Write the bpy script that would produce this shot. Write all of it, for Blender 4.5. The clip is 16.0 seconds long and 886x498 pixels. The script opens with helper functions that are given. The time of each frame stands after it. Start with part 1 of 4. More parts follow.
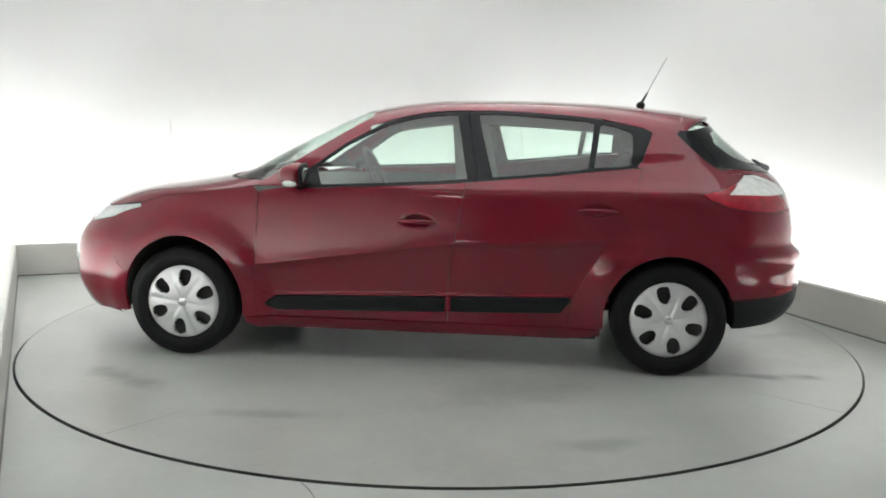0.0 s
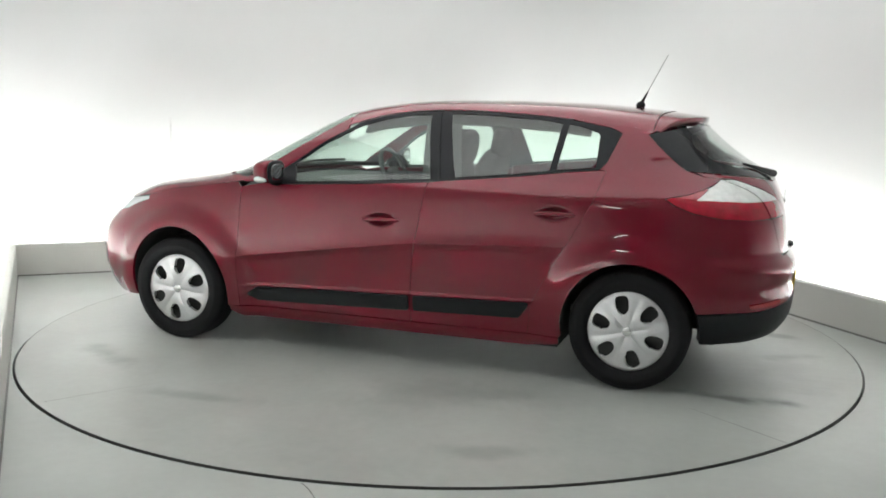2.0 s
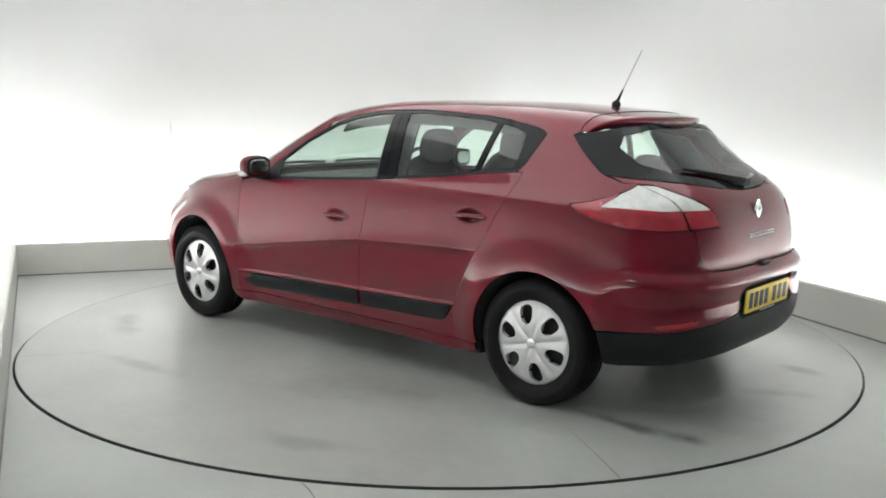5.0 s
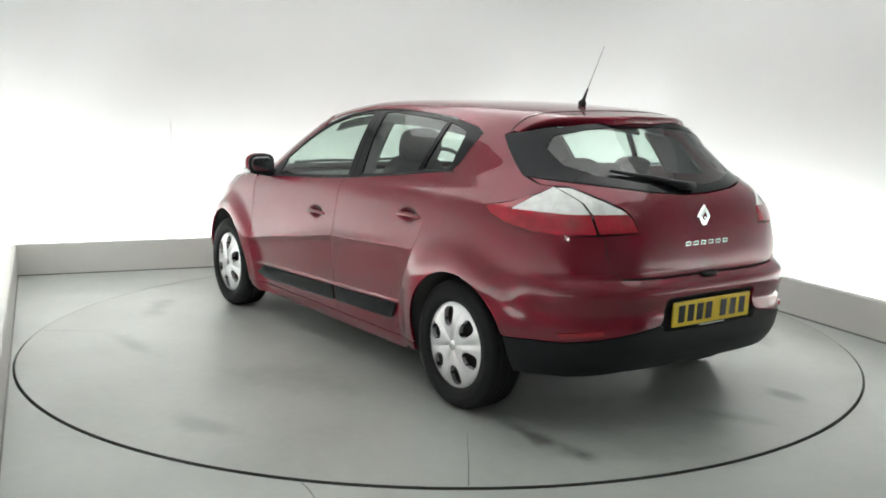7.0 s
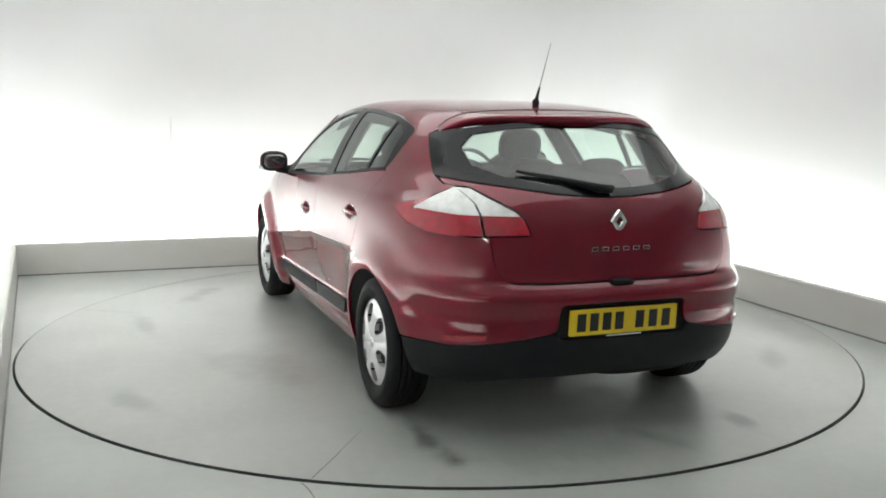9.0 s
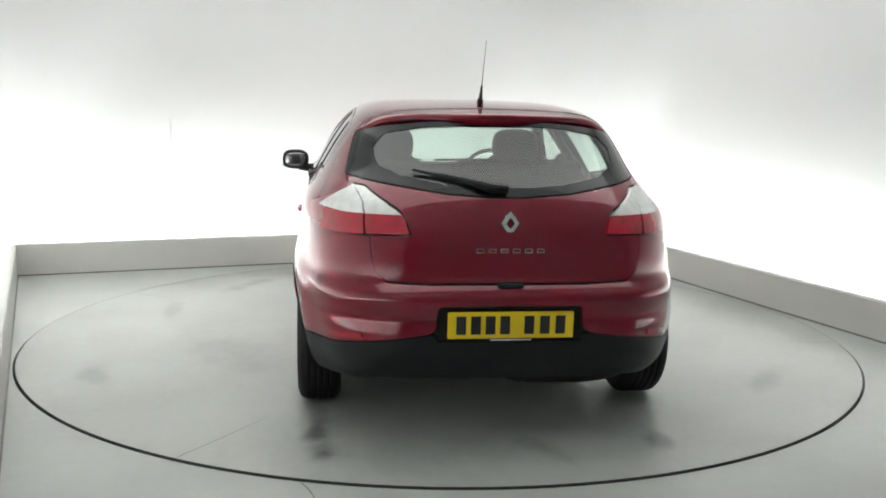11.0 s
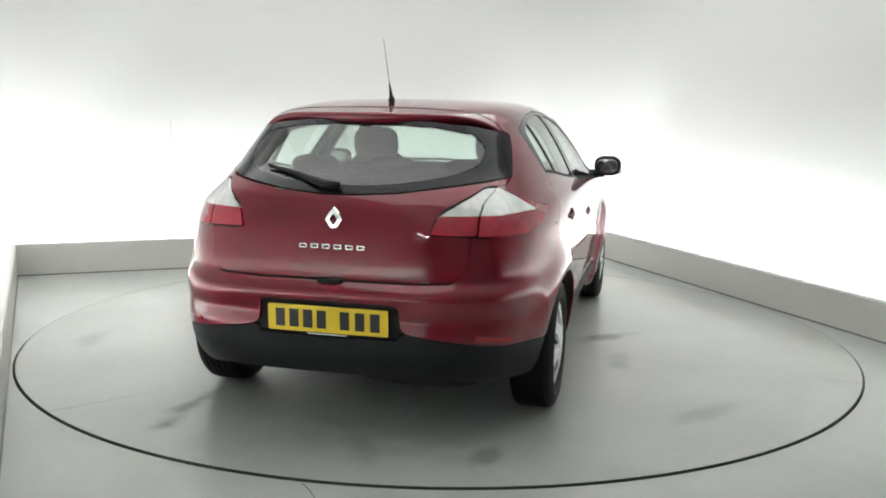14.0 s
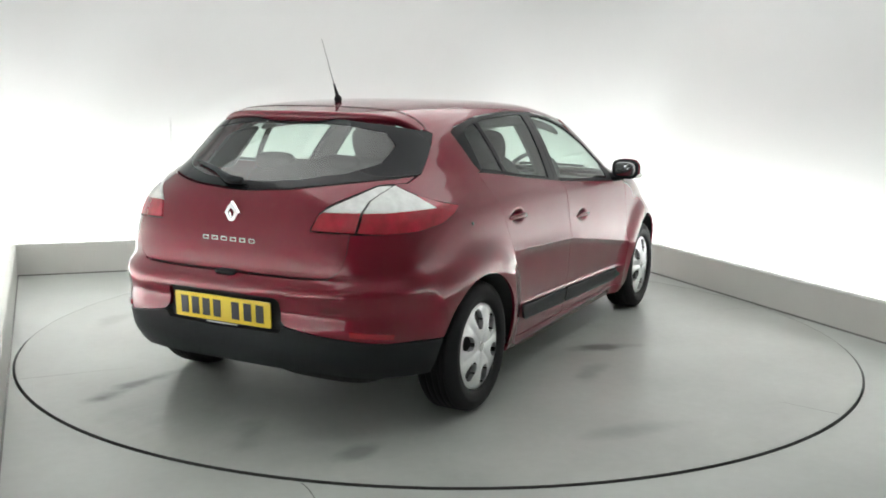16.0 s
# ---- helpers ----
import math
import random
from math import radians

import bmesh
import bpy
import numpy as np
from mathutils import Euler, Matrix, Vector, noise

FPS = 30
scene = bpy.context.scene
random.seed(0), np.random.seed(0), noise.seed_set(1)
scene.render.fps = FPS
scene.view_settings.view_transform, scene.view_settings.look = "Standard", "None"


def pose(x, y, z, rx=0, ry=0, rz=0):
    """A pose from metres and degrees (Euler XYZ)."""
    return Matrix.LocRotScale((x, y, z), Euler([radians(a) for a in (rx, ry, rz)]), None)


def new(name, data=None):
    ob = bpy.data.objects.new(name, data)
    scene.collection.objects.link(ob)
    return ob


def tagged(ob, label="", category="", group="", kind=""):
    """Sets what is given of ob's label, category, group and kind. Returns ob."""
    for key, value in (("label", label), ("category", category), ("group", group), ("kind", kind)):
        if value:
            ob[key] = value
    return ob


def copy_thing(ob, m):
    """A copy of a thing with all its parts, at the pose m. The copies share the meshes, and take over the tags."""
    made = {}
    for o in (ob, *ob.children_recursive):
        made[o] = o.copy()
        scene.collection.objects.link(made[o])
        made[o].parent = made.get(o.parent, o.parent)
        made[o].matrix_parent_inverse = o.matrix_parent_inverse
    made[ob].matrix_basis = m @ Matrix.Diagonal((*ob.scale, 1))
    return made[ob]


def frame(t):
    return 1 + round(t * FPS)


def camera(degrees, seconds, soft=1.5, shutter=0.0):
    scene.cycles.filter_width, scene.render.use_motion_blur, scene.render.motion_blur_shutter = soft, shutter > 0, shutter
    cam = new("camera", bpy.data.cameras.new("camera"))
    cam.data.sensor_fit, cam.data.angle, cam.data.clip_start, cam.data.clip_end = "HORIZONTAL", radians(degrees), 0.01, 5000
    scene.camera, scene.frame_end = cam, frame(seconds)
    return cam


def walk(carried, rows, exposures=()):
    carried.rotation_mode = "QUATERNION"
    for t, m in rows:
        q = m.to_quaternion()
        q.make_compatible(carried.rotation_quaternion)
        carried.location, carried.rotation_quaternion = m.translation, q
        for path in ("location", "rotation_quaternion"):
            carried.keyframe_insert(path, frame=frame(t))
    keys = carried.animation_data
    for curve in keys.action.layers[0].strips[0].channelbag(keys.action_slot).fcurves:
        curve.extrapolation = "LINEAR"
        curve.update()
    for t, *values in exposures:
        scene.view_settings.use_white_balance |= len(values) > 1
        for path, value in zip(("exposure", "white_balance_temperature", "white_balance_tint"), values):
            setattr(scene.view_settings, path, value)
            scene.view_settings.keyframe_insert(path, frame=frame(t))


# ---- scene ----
ROOM_C = Vector((1.37, 3.37, 0))          # back right inner corner of the kerb
TURN = -158.6                             # the room's own x axis runs along the back kerb
A0, RATE = 174.06, -6.972                 # heading of the car in degrees, and its turn each second

cam = camera(51.53, 16.0, soft=1.8)
EYE = (0.0, -5.687, 1.404)
PITCH, ROLL, YAW = -8.915, 1.032, 0.103
CAM_POSE = pose(EYE[0], EYE[1], EYE[2], 90 + PITCH, 0, -YAW) @ pose(0, 0, 0, 0, 0, ROLL)
walk(cam, [(0.0, CAM_POSE), (16.0, CAM_POSE)])

# ---- world and light ----
world = bpy.data.worlds.new("world")
scene.world = world
world.use_nodes = True
world.node_tree.nodes["Background"].inputs[0].default_value = (0.9, 0.95, 1.0, 1)
world.node_tree.nodes["Background"].inputs[1].default_value = 0.05
scene.view_settings.exposure = 0.27
STRIP_GLOW, FILL_GLOW = 33.0, 0.9


# ---- materials ----
def material(name, color, rough=0.5, metal=0.0, coat=0.0, var=0.0, scale=8.0, bump=0.0, bump_scale=200.0, ior=1.5,
             trans=0.0, glow=0.0, fine=0.0, spec=0.5, coat_ior=1.5):
    m = bpy.data.materials.new(name)
    m.use_nodes = True
    nt = m.node_tree
    b = nt.nodes["Principled BSDF"]
    b.inputs["Base Color"].default_value = (*color, 1)
    b.inputs["Roughness"].default_value = rough
    b.inputs["Metallic"].default_value = metal
    b.inputs["Coat Weight"].default_value = coat
    b.inputs["Coat Roughness"].default_value = 0.03
    b.inputs["Coat IOR"].default_value = coat_ior
    b.inputs["IOR"].default_value = ior
    b.inputs["Specular IOR Level"].default_value = spec
    b.inputs["Transmission Weight"].default_value = trans
    if glow:
        b.inputs["Emission Color"].default_value = (*color, 1)
        b.inputs["Emission Strength"].default_value = glow
    tc = nt.nodes.new("ShaderNodeTexCoord")
    if var or fine:
        mix = nt.nodes.new("ShaderNodeMix")
        mix.data_type = "RGBA"
        n1 = nt.nodes.new("ShaderNodeTexNoise")
        n1.inputs["Scale"].default_value = scale
        n1.inputs["Detail"].default_value = 3
        n2 = nt.nodes.new("ShaderNodeTexNoise")
        n2.inputs["Scale"].default_value = scale * 14
        nt.links.new(tc.outputs["Object"], n1.inputs["Vector"])
        nt.links.new(tc.outputs["Object"], n2.inputs["Vector"])
        r = nt.nodes.new("ShaderNodeMath")
        r.operation = "MULTIPLY"
        r.inputs[1].default_value = 1 - 0.5 * fine
        nt.links.new(n1.outputs["Fac"], r.inputs[0])
        f = nt.nodes.new("ShaderNodeMath")
        f.operation = "MULTIPLY_ADD"
        f.inputs[1].default_value = 0.5 * fine
        nt.links.new(n2.outputs["Fac"], f.inputs[0])
        nt.links.new(r.outputs[0], f.inputs[2])
        nt.links.new(f.outputs[0], mix.inputs["Factor"])
        mix.inputs["A"].default_value = (*[c * (1 - var) for c in color], 1)
        mix.inputs["B"].default_value = (*[min(1, c * (1 + var)) for c in color], 1)
        nt.links.new(mix.outputs["Result"], b.inputs["Base Color"])
        rr = nt.nodes.new("ShaderNodeMapRange")
        rr.inputs["To Min"].default_value, rr.inputs["To Max"].default_value = rough * 0.85, min(1, rough * 1.15)
        nt.links.new(n1.outputs["Fac"], rr.inputs["Value"])
        nt.links.new(rr.outputs["Result"], b.inputs["Roughness"])
    if bump:
        n3 = nt.nodes.new("ShaderNodeTexNoise")
        n3.inputs["Scale"].default_value = bump_scale
        nt.links.new(tc.outputs["Object"], n3.inputs["Vector"])
        bp = nt.nodes.new("ShaderNodeBump")
        bp.inputs["Strength"].default_value = bump
        bp.inputs["Distance"].default_value = 0.002
        nt.links.new(n3.outputs["Fac"], bp.inputs["Height"])
        nt.links.new(bp.outputs["Normal"], b.inputs["Normal"])
    return m


DIM_WALL = material("dim_wall_grey", (0.50, 0.50, 0.49), 0.7, var=0.03, scale=1.0, fine=0.1)
def stain_and_shade(m, spots, dark):
    """Dirt and painted shade of a ragged outline at the given (x, y, half length, half width, turn, strength), in the
    object's space.
    """
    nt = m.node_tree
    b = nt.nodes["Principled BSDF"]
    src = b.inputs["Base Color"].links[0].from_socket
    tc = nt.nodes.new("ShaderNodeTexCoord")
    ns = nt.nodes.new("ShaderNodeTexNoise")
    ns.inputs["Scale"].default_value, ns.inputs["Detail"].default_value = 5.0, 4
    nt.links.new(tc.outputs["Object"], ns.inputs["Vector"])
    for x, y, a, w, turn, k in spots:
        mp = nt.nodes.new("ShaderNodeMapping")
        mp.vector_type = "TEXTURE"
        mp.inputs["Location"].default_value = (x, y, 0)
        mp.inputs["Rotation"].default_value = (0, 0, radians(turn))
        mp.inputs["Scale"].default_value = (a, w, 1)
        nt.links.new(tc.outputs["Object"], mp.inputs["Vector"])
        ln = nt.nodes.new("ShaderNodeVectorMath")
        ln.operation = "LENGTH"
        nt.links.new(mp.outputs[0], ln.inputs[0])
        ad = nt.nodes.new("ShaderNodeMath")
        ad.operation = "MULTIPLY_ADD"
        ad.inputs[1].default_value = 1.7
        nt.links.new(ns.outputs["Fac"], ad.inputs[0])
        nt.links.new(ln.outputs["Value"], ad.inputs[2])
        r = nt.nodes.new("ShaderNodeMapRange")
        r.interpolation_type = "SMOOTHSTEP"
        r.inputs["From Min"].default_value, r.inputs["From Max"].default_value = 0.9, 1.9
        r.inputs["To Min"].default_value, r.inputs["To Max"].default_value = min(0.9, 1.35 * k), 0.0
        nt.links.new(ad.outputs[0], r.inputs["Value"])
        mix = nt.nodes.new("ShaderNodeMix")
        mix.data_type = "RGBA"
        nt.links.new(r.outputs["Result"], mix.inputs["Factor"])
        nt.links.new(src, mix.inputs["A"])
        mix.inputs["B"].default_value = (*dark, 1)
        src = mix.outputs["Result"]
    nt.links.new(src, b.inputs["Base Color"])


WALL = material("wall_paint", (0.80, 0.805, 0.80), 0.6, var=0.015, scale=0.8, fine=0.1)
KERB = material("kerb_paint", (0.62, 0.62, 0.585), 0.5, var=0.04, scale=2.0, fine=0.3, bump=0.1, bump_scale=60)
FLOOR = material("painted_floor", (0.43, 0.455, 0.43), 0.33, var=0.26, scale=1.5, fine=0.4, bump=0.05, bump_scale=40)
DISC = material("turntable_paint", (0.385, 0.405, 0.38), 0.33, var=0.34, scale=1.4, fine=0.4, bump=0.05, bump_scale=40)
GAP = material("dark_gap", (0.02, 0.02, 0.02), 0.8)
RIM = material("dark_rim", (0.045, 0.047, 0.043), 0.6, var=0.3, scale=20)
CRACK_SHADE = material("crack_and_shade", (0.17, 0.17, 0.16), 0.5, var=0.3, scale=30)
stain_and_shade(DISC, [(-2.05, 0.73, 0.20, 0.09, 0, 0.75), (-1.75, 0.76, 0.26, 0.07, -5, 0.6), (-2.02, -0.69, 0.15, 0.08, 0, 0.4), (0.09, -1.03, 0.26, 0.10, -46, 0.75), (-0.47, 1.25, 0.6, 0.3, 20, 0.16), (-2.1, 0.2, 0.25, 0.5, 10, 0.14), (-0.46, -1.14, 0.3, 0.09, 0, 0.3),
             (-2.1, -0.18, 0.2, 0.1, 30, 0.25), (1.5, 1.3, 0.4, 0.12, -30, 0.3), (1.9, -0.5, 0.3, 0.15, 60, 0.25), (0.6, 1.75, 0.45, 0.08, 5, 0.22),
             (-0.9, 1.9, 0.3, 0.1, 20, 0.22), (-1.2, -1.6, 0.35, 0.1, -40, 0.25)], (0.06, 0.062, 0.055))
# The two long spots beside the right kerb paint its soft shade.
stain_and_shade(FLOOR, [(1.0, 5.2, 0.6, 0.15, 10, 0.2), (3.6, 5.6, 0.5, 0.2, -30, 0.2), (0.25, 3.2, 0.5, 0.08, 80, 0.25), (0.2, 1.2, 0.6, 0.07, 88, 0.25), (2.6, 5.9, 0.7, 0.2, 0, 0.15)], (0.2, 0.2, 0.185))
LIGHT = material("strip_light", (0.985, 1.0, 0.993), 0.5, glow=STRIP_GLOW)
TUBE = material("tube_light", (1.0, 1.0, 0.985), 0.5, glow=22.0)
FILL_PANEL = material("fill_panel_light", (0.985, 1.0, 0.993), 0.5, glow=FILL_GLOW)
PAINT = material("red_metallic_paint", (0.165, 0.0022, 0.0150), 0.40, metal=0.35, spec=0.05, coat=1.0, coat_ior=1.57, var=0.04, scale=3, fine=0.4)
BLACK = material("black_plastic", (0.010, 0.011, 0.013), 0.48, spec=0.24, var=0.2, scale=20, bump=0.2, bump_scale=500)
GLOSSBLACK = material("gloss_black", (0.009, 0.010, 0.012), 0.10, spec=0.22)
RUBBER = material("tyre_rubber", (0.009, 0.009, 0.010), 0.65, spec=0.22, var=0.25, scale=12, bump=0.3, bump_scale=150)
SILVER = material("silver_hubcap", (0.74, 0.74, 0.75), 0.32, metal=0.6, var=0.04, scale=15)
CHROME = material("chrome", (0.82, 0.82, 0.82), 0.12, metal=1.0)
STEEL = material("black_steel_wheel", (0.02, 0.02, 0.02), 0.5)
SEAT = material("grey_seat_fabric", (0.075, 0.08, 0.085), 0.9, var=0.2, scale=30, bump=0.3, bump_scale=400)
TRIM = material("grey_interior_plastic", (0.06, 0.064, 0.065), 0.6, var=0.1, scale=15)
LINER = material("pale_headliner", (0.45, 0.45, 0.43), 0.9)
YELLOW = material("yellow_plate", (0.78, 0.56, 0.02), 0.34, var=0.03, scale=20)
INK = material("black_ink", (0.015, 0.015, 0.015), 0.4)
MIRROR = material("mirror_glass", (0.42, 0.43, 0.44), 0.04, metal=1.0)
MAST = material("grey_aerial_rod", (0.28, 0.28, 0.28), 0.35, metal=0.4)
UNDER = material("underbody", (0.015, 0.015, 0.015), 0.8)


def clear_glass(name, tint, gloss_rough=0.02, base=0.07):
    """Thin tinted pane: transparent with a real gloss on it."""
    m = bpy.data.materials.new(name)
    m.use_nodes = True
    nt = m.node_tree
    nt.nodes.clear()
    out = nt.nodes.new("ShaderNodeOutputMaterial")
    tr = nt.nodes.new("ShaderNodeBsdfTransparent")
    tr.inputs[0].default_value = (*tint, 1)
    gl = nt.nodes.new("ShaderNodeBsdfGlossy")
    gl.inputs["Roughness"].default_value = gloss_rough
    lw = nt.nodes.new("ShaderNodeLayerWeight")
    lw.inputs["Blend"].default_value = 0.5
    pw = nt.nodes.new("ShaderNodeMath")
    pw.operation = "POWER"
    pw.inputs[1].default_value = 4.5
    nt.links.new(lw.outputs["Facing"], pw.inputs[0])
    fr = nt.nodes.new("ShaderNodeMath")
    fr.operation = "MULTIPLY_ADD"
    fr.inputs[1].default_value, fr.inputs[2].default_value = 0.90, base
    nt.links.new(pw.outputs[0], fr.inputs[0])
    mx = nt.nodes.new("ShaderNodeMixShader")
    nt.links.new(fr.outputs[0], mx.inputs[0])
    nt.links.new(tr.outputs[0], mx.inputs[1])
    nt.links.new(gl.outputs[0], mx.inputs[2])
    nt.links.new(mx.outputs[0], out.inputs[0])
    return m


GLASS = clear_glass("green_tinted_glass", (0.77, 0.88, 0.82), 0.02, 0.10)
REARGLASS = clear_glass("rear_tinted_glass", (0.69, 0.79, 0.74), 0.03, 0.10)


# ---- the car's shape: outlines at each height ----
def smooth_curve(pairs):
    """A smooth monotone curve through (at, value) pairs."""
    xs = [q[0] for q in pairs]
    ys = [q[1] for q in pairs]
    d = [(ys[i + 1] - ys[i]) / (xs[i + 1] - xs[i]) for i in range(len(xs) - 1)]
    m = [d[0]] + [0 if a * b <= 0 else 2 * a * b / (a + b) for a, b in zip(d, d[1:])] + [d[-1]]

    def f(x):
        if x <= xs[0]:
            return ys[0] + m[0] * (x - xs[0])
        if x >= xs[-1]:
            return ys[-1] + m[-1] * (x - xs[-1])
        i = 0
        while x > xs[i + 1]:
            i += 1
        h = xs[i + 1] - xs[i]
        t = (x - xs[i]) / h
        return ((1 + 2 * t) * (1 - t) ** 2 * ys[i] + t * (1 - t) ** 2 * h * m[i]
                + t * t * (3 - 2 * t) * ys[i + 1] + t * t * (t - 1) * h * m[i + 1])
    return f


REAR = smooth_curve([(0.15, -1.84), (0.22, -1.95), (0.30, -2.045), (0.38, -2.085), (0.48, -2.094), (0.545, -2.084), (0.60, -2.098), (0.635, -2.102), (0.66, -2.088),
                     (0.70, -2.049), (0.74, -2.050), (0.80, -2.044), (0.86, -2.033), (0.93, -2.013), (1.0, -1.982), (1.045, -1.945), (1.14, -1.80), (1.22, -1.69),
                     (1.30, -1.60), (1.36, -1.54), (1.45, -1.45)])
FRONT = smooth_curve([(0.15, 2.02), (0.25, 2.11), (0.40, 2.155), (0.55, 2.15), (0.68, 2.11), (0.75, 2.05), (0.82, 1.945), (0.90, 1.70),
                      (0.95, 1.35), (1.0, 1.10), (1.085, 0.93), (1.166, 0.78), (1.24, 0.634), (1.31, 0.49), (1.38, 0.31), (1.42, 0.10)])
WIDE = smooth_curve([(0.15, 0.79), (0.22, 0.828), (0.30, 0.856), (0.40, 0.872), (0.50, 0.882), (0.60, 0.886), (0.66, 0.885),
                     (0.75, 0.880), (0.85, 0.873), (0.92, 0.866), (0.965, 0.854), (0.99, 0.838), (1.02, 0.812), (1.06, 0.790),
                     (1.15, 0.741), (1.25, 0.679), (1.32, 0.627), (1.36, 0.590), (1.40, 0.54), (1.45, 0.46)])
CORNER = smooth_curve([(0.15, 4.0), (0.3, 4.4), (0.6, 4.5), (0.75, 4.4), (0.9, 4.2), (1.0, 3.9), (1.1, 3.6), (1.2, 4.0), (1.3, 4.5), (1.45, 4.5)])
ROOF = smooth_curve([(-1.62, 1.362), (-1.5, 1.379), (-1.3, 1.403), (-1.1, 1.419), (-0.83, 1.432), (-0.4, 1.438), (-0.1, 1.432),
                     (0.1, 1.415), (0.3, 1.384), (0.49, 1.312), (0.634, 1.241), (0.78, 1.166), (0.92, 1.086), (1.10, 1.0)])
X0R, X0F, NOSE_X = -0.4, 0.1, 0.7
NOSE = smooth_curve([(0.15, 3.8), (0.5, 4.0), (0.62, 3.8), (0.75, 3.2), (0.84, 3.2), (0.95, 4.6), (1.45, 4.6)])
HUB_X, HUB_Z, TYRE_R = 1.3205, 0.303, 0.303


def flare(x, z):
    """The lip round the wheel arches."""
    f = 0.0
    for cx in (HUB_X, -HUB_X):
        d = math.hypot(x - cx, z - HUB_Z)
        if d < 0.52:
            t = min(1.0, (0.52 - d) / (0.11 if cx > 0 else 0.15))
            f = max(f, t * t * (3 - 2 * t) * (0.040 if cx > 0 else 0.024))
    return f


HANDLES = ((0.02, 0.79), (-0.93, 0.873))


def crease(x):
    """Height of the crease along the doors: two straight runs."""
    return 0.672 + (x + 0.16) * (-0.147 / 1.08 if x > -0.16 else -0.034 / 0.76)


def wide_at(x, z):
    """Half width with the crease along the doors, below which the side draws in, and the hollows behind the handles."""
    d = crease(x) - z
    k = min(1.0, max(0.0, (x + 1.05) / 0.24))
    k = k * k * (3 - 2 * k) * min(1.0, max(0.0, (1.02 - x) / 0.10))
    w = WIDE(z) + k * 0.0055 * math.exp(-(d / (0.020 if d > 0 else 0.038)) ** 2)
    if d > 0 and k > 0:
        w -= k * 0.021 * (1 - math.exp(-d / 0.060)) * max(0.0, min(1.0, (z - 0.20) / 0.1))
    if -0.86 < x < 0.90:
        w += 0.0022 * k * math.exp(-((d + 0.005) / 0.007) ** 2)
        m = z - (0.386 - 0.03 * x)
        if abs(m) < 0.04:
            w += 0.0075 * min(1.0, (x + 0.86) / 0.1, (0.90 - x) / 0.1) * math.exp(-(m / 0.010) ** 2)
    for hx, hz in HANDLES:
        q = ((x - hx) / 0.064) ** 2 + ((z - hz) / 0.028) ** 2
        if q < 4:
            w -= 0.018 * math.exp(-q * q)
    return w


def outline(z, front):
    if not front:
        return X0R, REAR(z), WIDE(z), CORNER(z)
    k = min(1.0, max(0.0, (z - 0.84) / 0.11))
    k = k * k * (3 - 2 * k)
    return NOSE_X + (X0F - NOSE_X) * k, FRONT(z), WIDE(z), NOSE(z)


def flank(x, z):
    """Half width of the body at x and z."""
    x0, xe, w, n = outline(z, x > -0.15)
    w = wide_at(x, z)
    if (x - x0) * (xe - x0) <= 0:
        return w + flare(x, z)
    q = min(0.9999, abs((x - x0) / (xe - x0)))
    return w * (1 - q ** n) ** (1 / n) + flare(x, z) * (1 - q ** 8)


def side_at(x, z):
    return Vector((x, flank(x, z), z))


def rear_at(s, z):
    """Round the rear corner: s is 0 at the middle of the tail and 1 on the flank."""
    x0, xe, w, n = outline(z, False)
    r = ((1 - s) ** n + abs(s) ** n) ** (-1 / n)
    x = x0 + (xe - x0) * (1 - s) * r
    w = wide_at(x, z)
    return Vector((x, s * r * w + (flare(x, z) * (1 - (1 - s) ** 4) if s > 0.3 else 0), z))


def front_at(s, z):
    x0, xe, w, n = outline(z, True)
    r = ((1 - s) ** n + abs(s) ** n) ** (-1 / n)
    x = x0 + (xe - x0) * (1 - s) * r
    w = wide_at(x, z)
    return Vector((x, s * r * w + (flare(x, z) * (1 - (1 - s) ** 4) if s > 0.3 else 0), z))


def s_of(x, y, z, front=False):
    """The s of a place on the tail, or on the nose."""
    x0, xe, w, n = outline(z, front)
    a, b = y / w, (x0 - x) / (x0 - xe)
    return a / (a + b)


def s_at(x, z, front=False):
    """The s of the flank's place at x and z."""
    x0, xe, w, n = outline(z, front)
    q = min(0.9999, max(0.0, (x - x0) / (xe - x0)))
    a = (1 - q ** n) ** (1 / n)
    return a / (a + q)


RAIL = smooth_curve([(-1.62, 1.262), (-1.5, 1.28), (-1.3, 1.303), (-1.16, 1.318), (-1.0, 1.338), (-0.82, 1.356), (-0.6, 1.369),
                     (-0.385, 1.378), (-0.184, 1.376), (-0.03, 1.365), (0.10, 1.344), (0.24, 1.306), (0.31, 1.281)])


def roof_at(x, s):
    """s is 0 in the middle of the roof and 1 at its rail."""
    zr, zc = RAIL(x), ROOF(x)
    return Vector((x, s * flank(x, zr), zc - (zc - zr) * (0.28 * s ** 2 + 0.72 * s ** 9)))


# ---- helpers for meshes ----
def part(name, bm, mat, parent=None, label="", smooth=True):
    me = bpy.data.meshes.new(name)
    bmesh.ops.recalc_face_normals(bm, faces=bm.faces) if len(bm.faces) < 20000 else None
    bm.to_mesh(me)
    bm.free()
    me.materials.append(mat)
    if smooth:
        me.shade_smooth()
    ob = new(name, me)
    if parent is not None:
        ob.parent = parent
    if label:
        tagged(ob, label)
    return ob


def grid(f, us, vs, bm=None):
    bm = bm or bmesh.new()
    g = [[bm.verts.new(f(u, v)) for v in vs] for u in us]
    for i in range(len(us) - 1):
        for j in range(len(vs) - 1):
            bm.faces.new((g[i][j], g[i + 1][j], g[i + 1][j + 1], g[i][j + 1]))
    return bm


def steps(a, b, n):
    return [a + (b - a) * i / n for i in range(n + 1)]


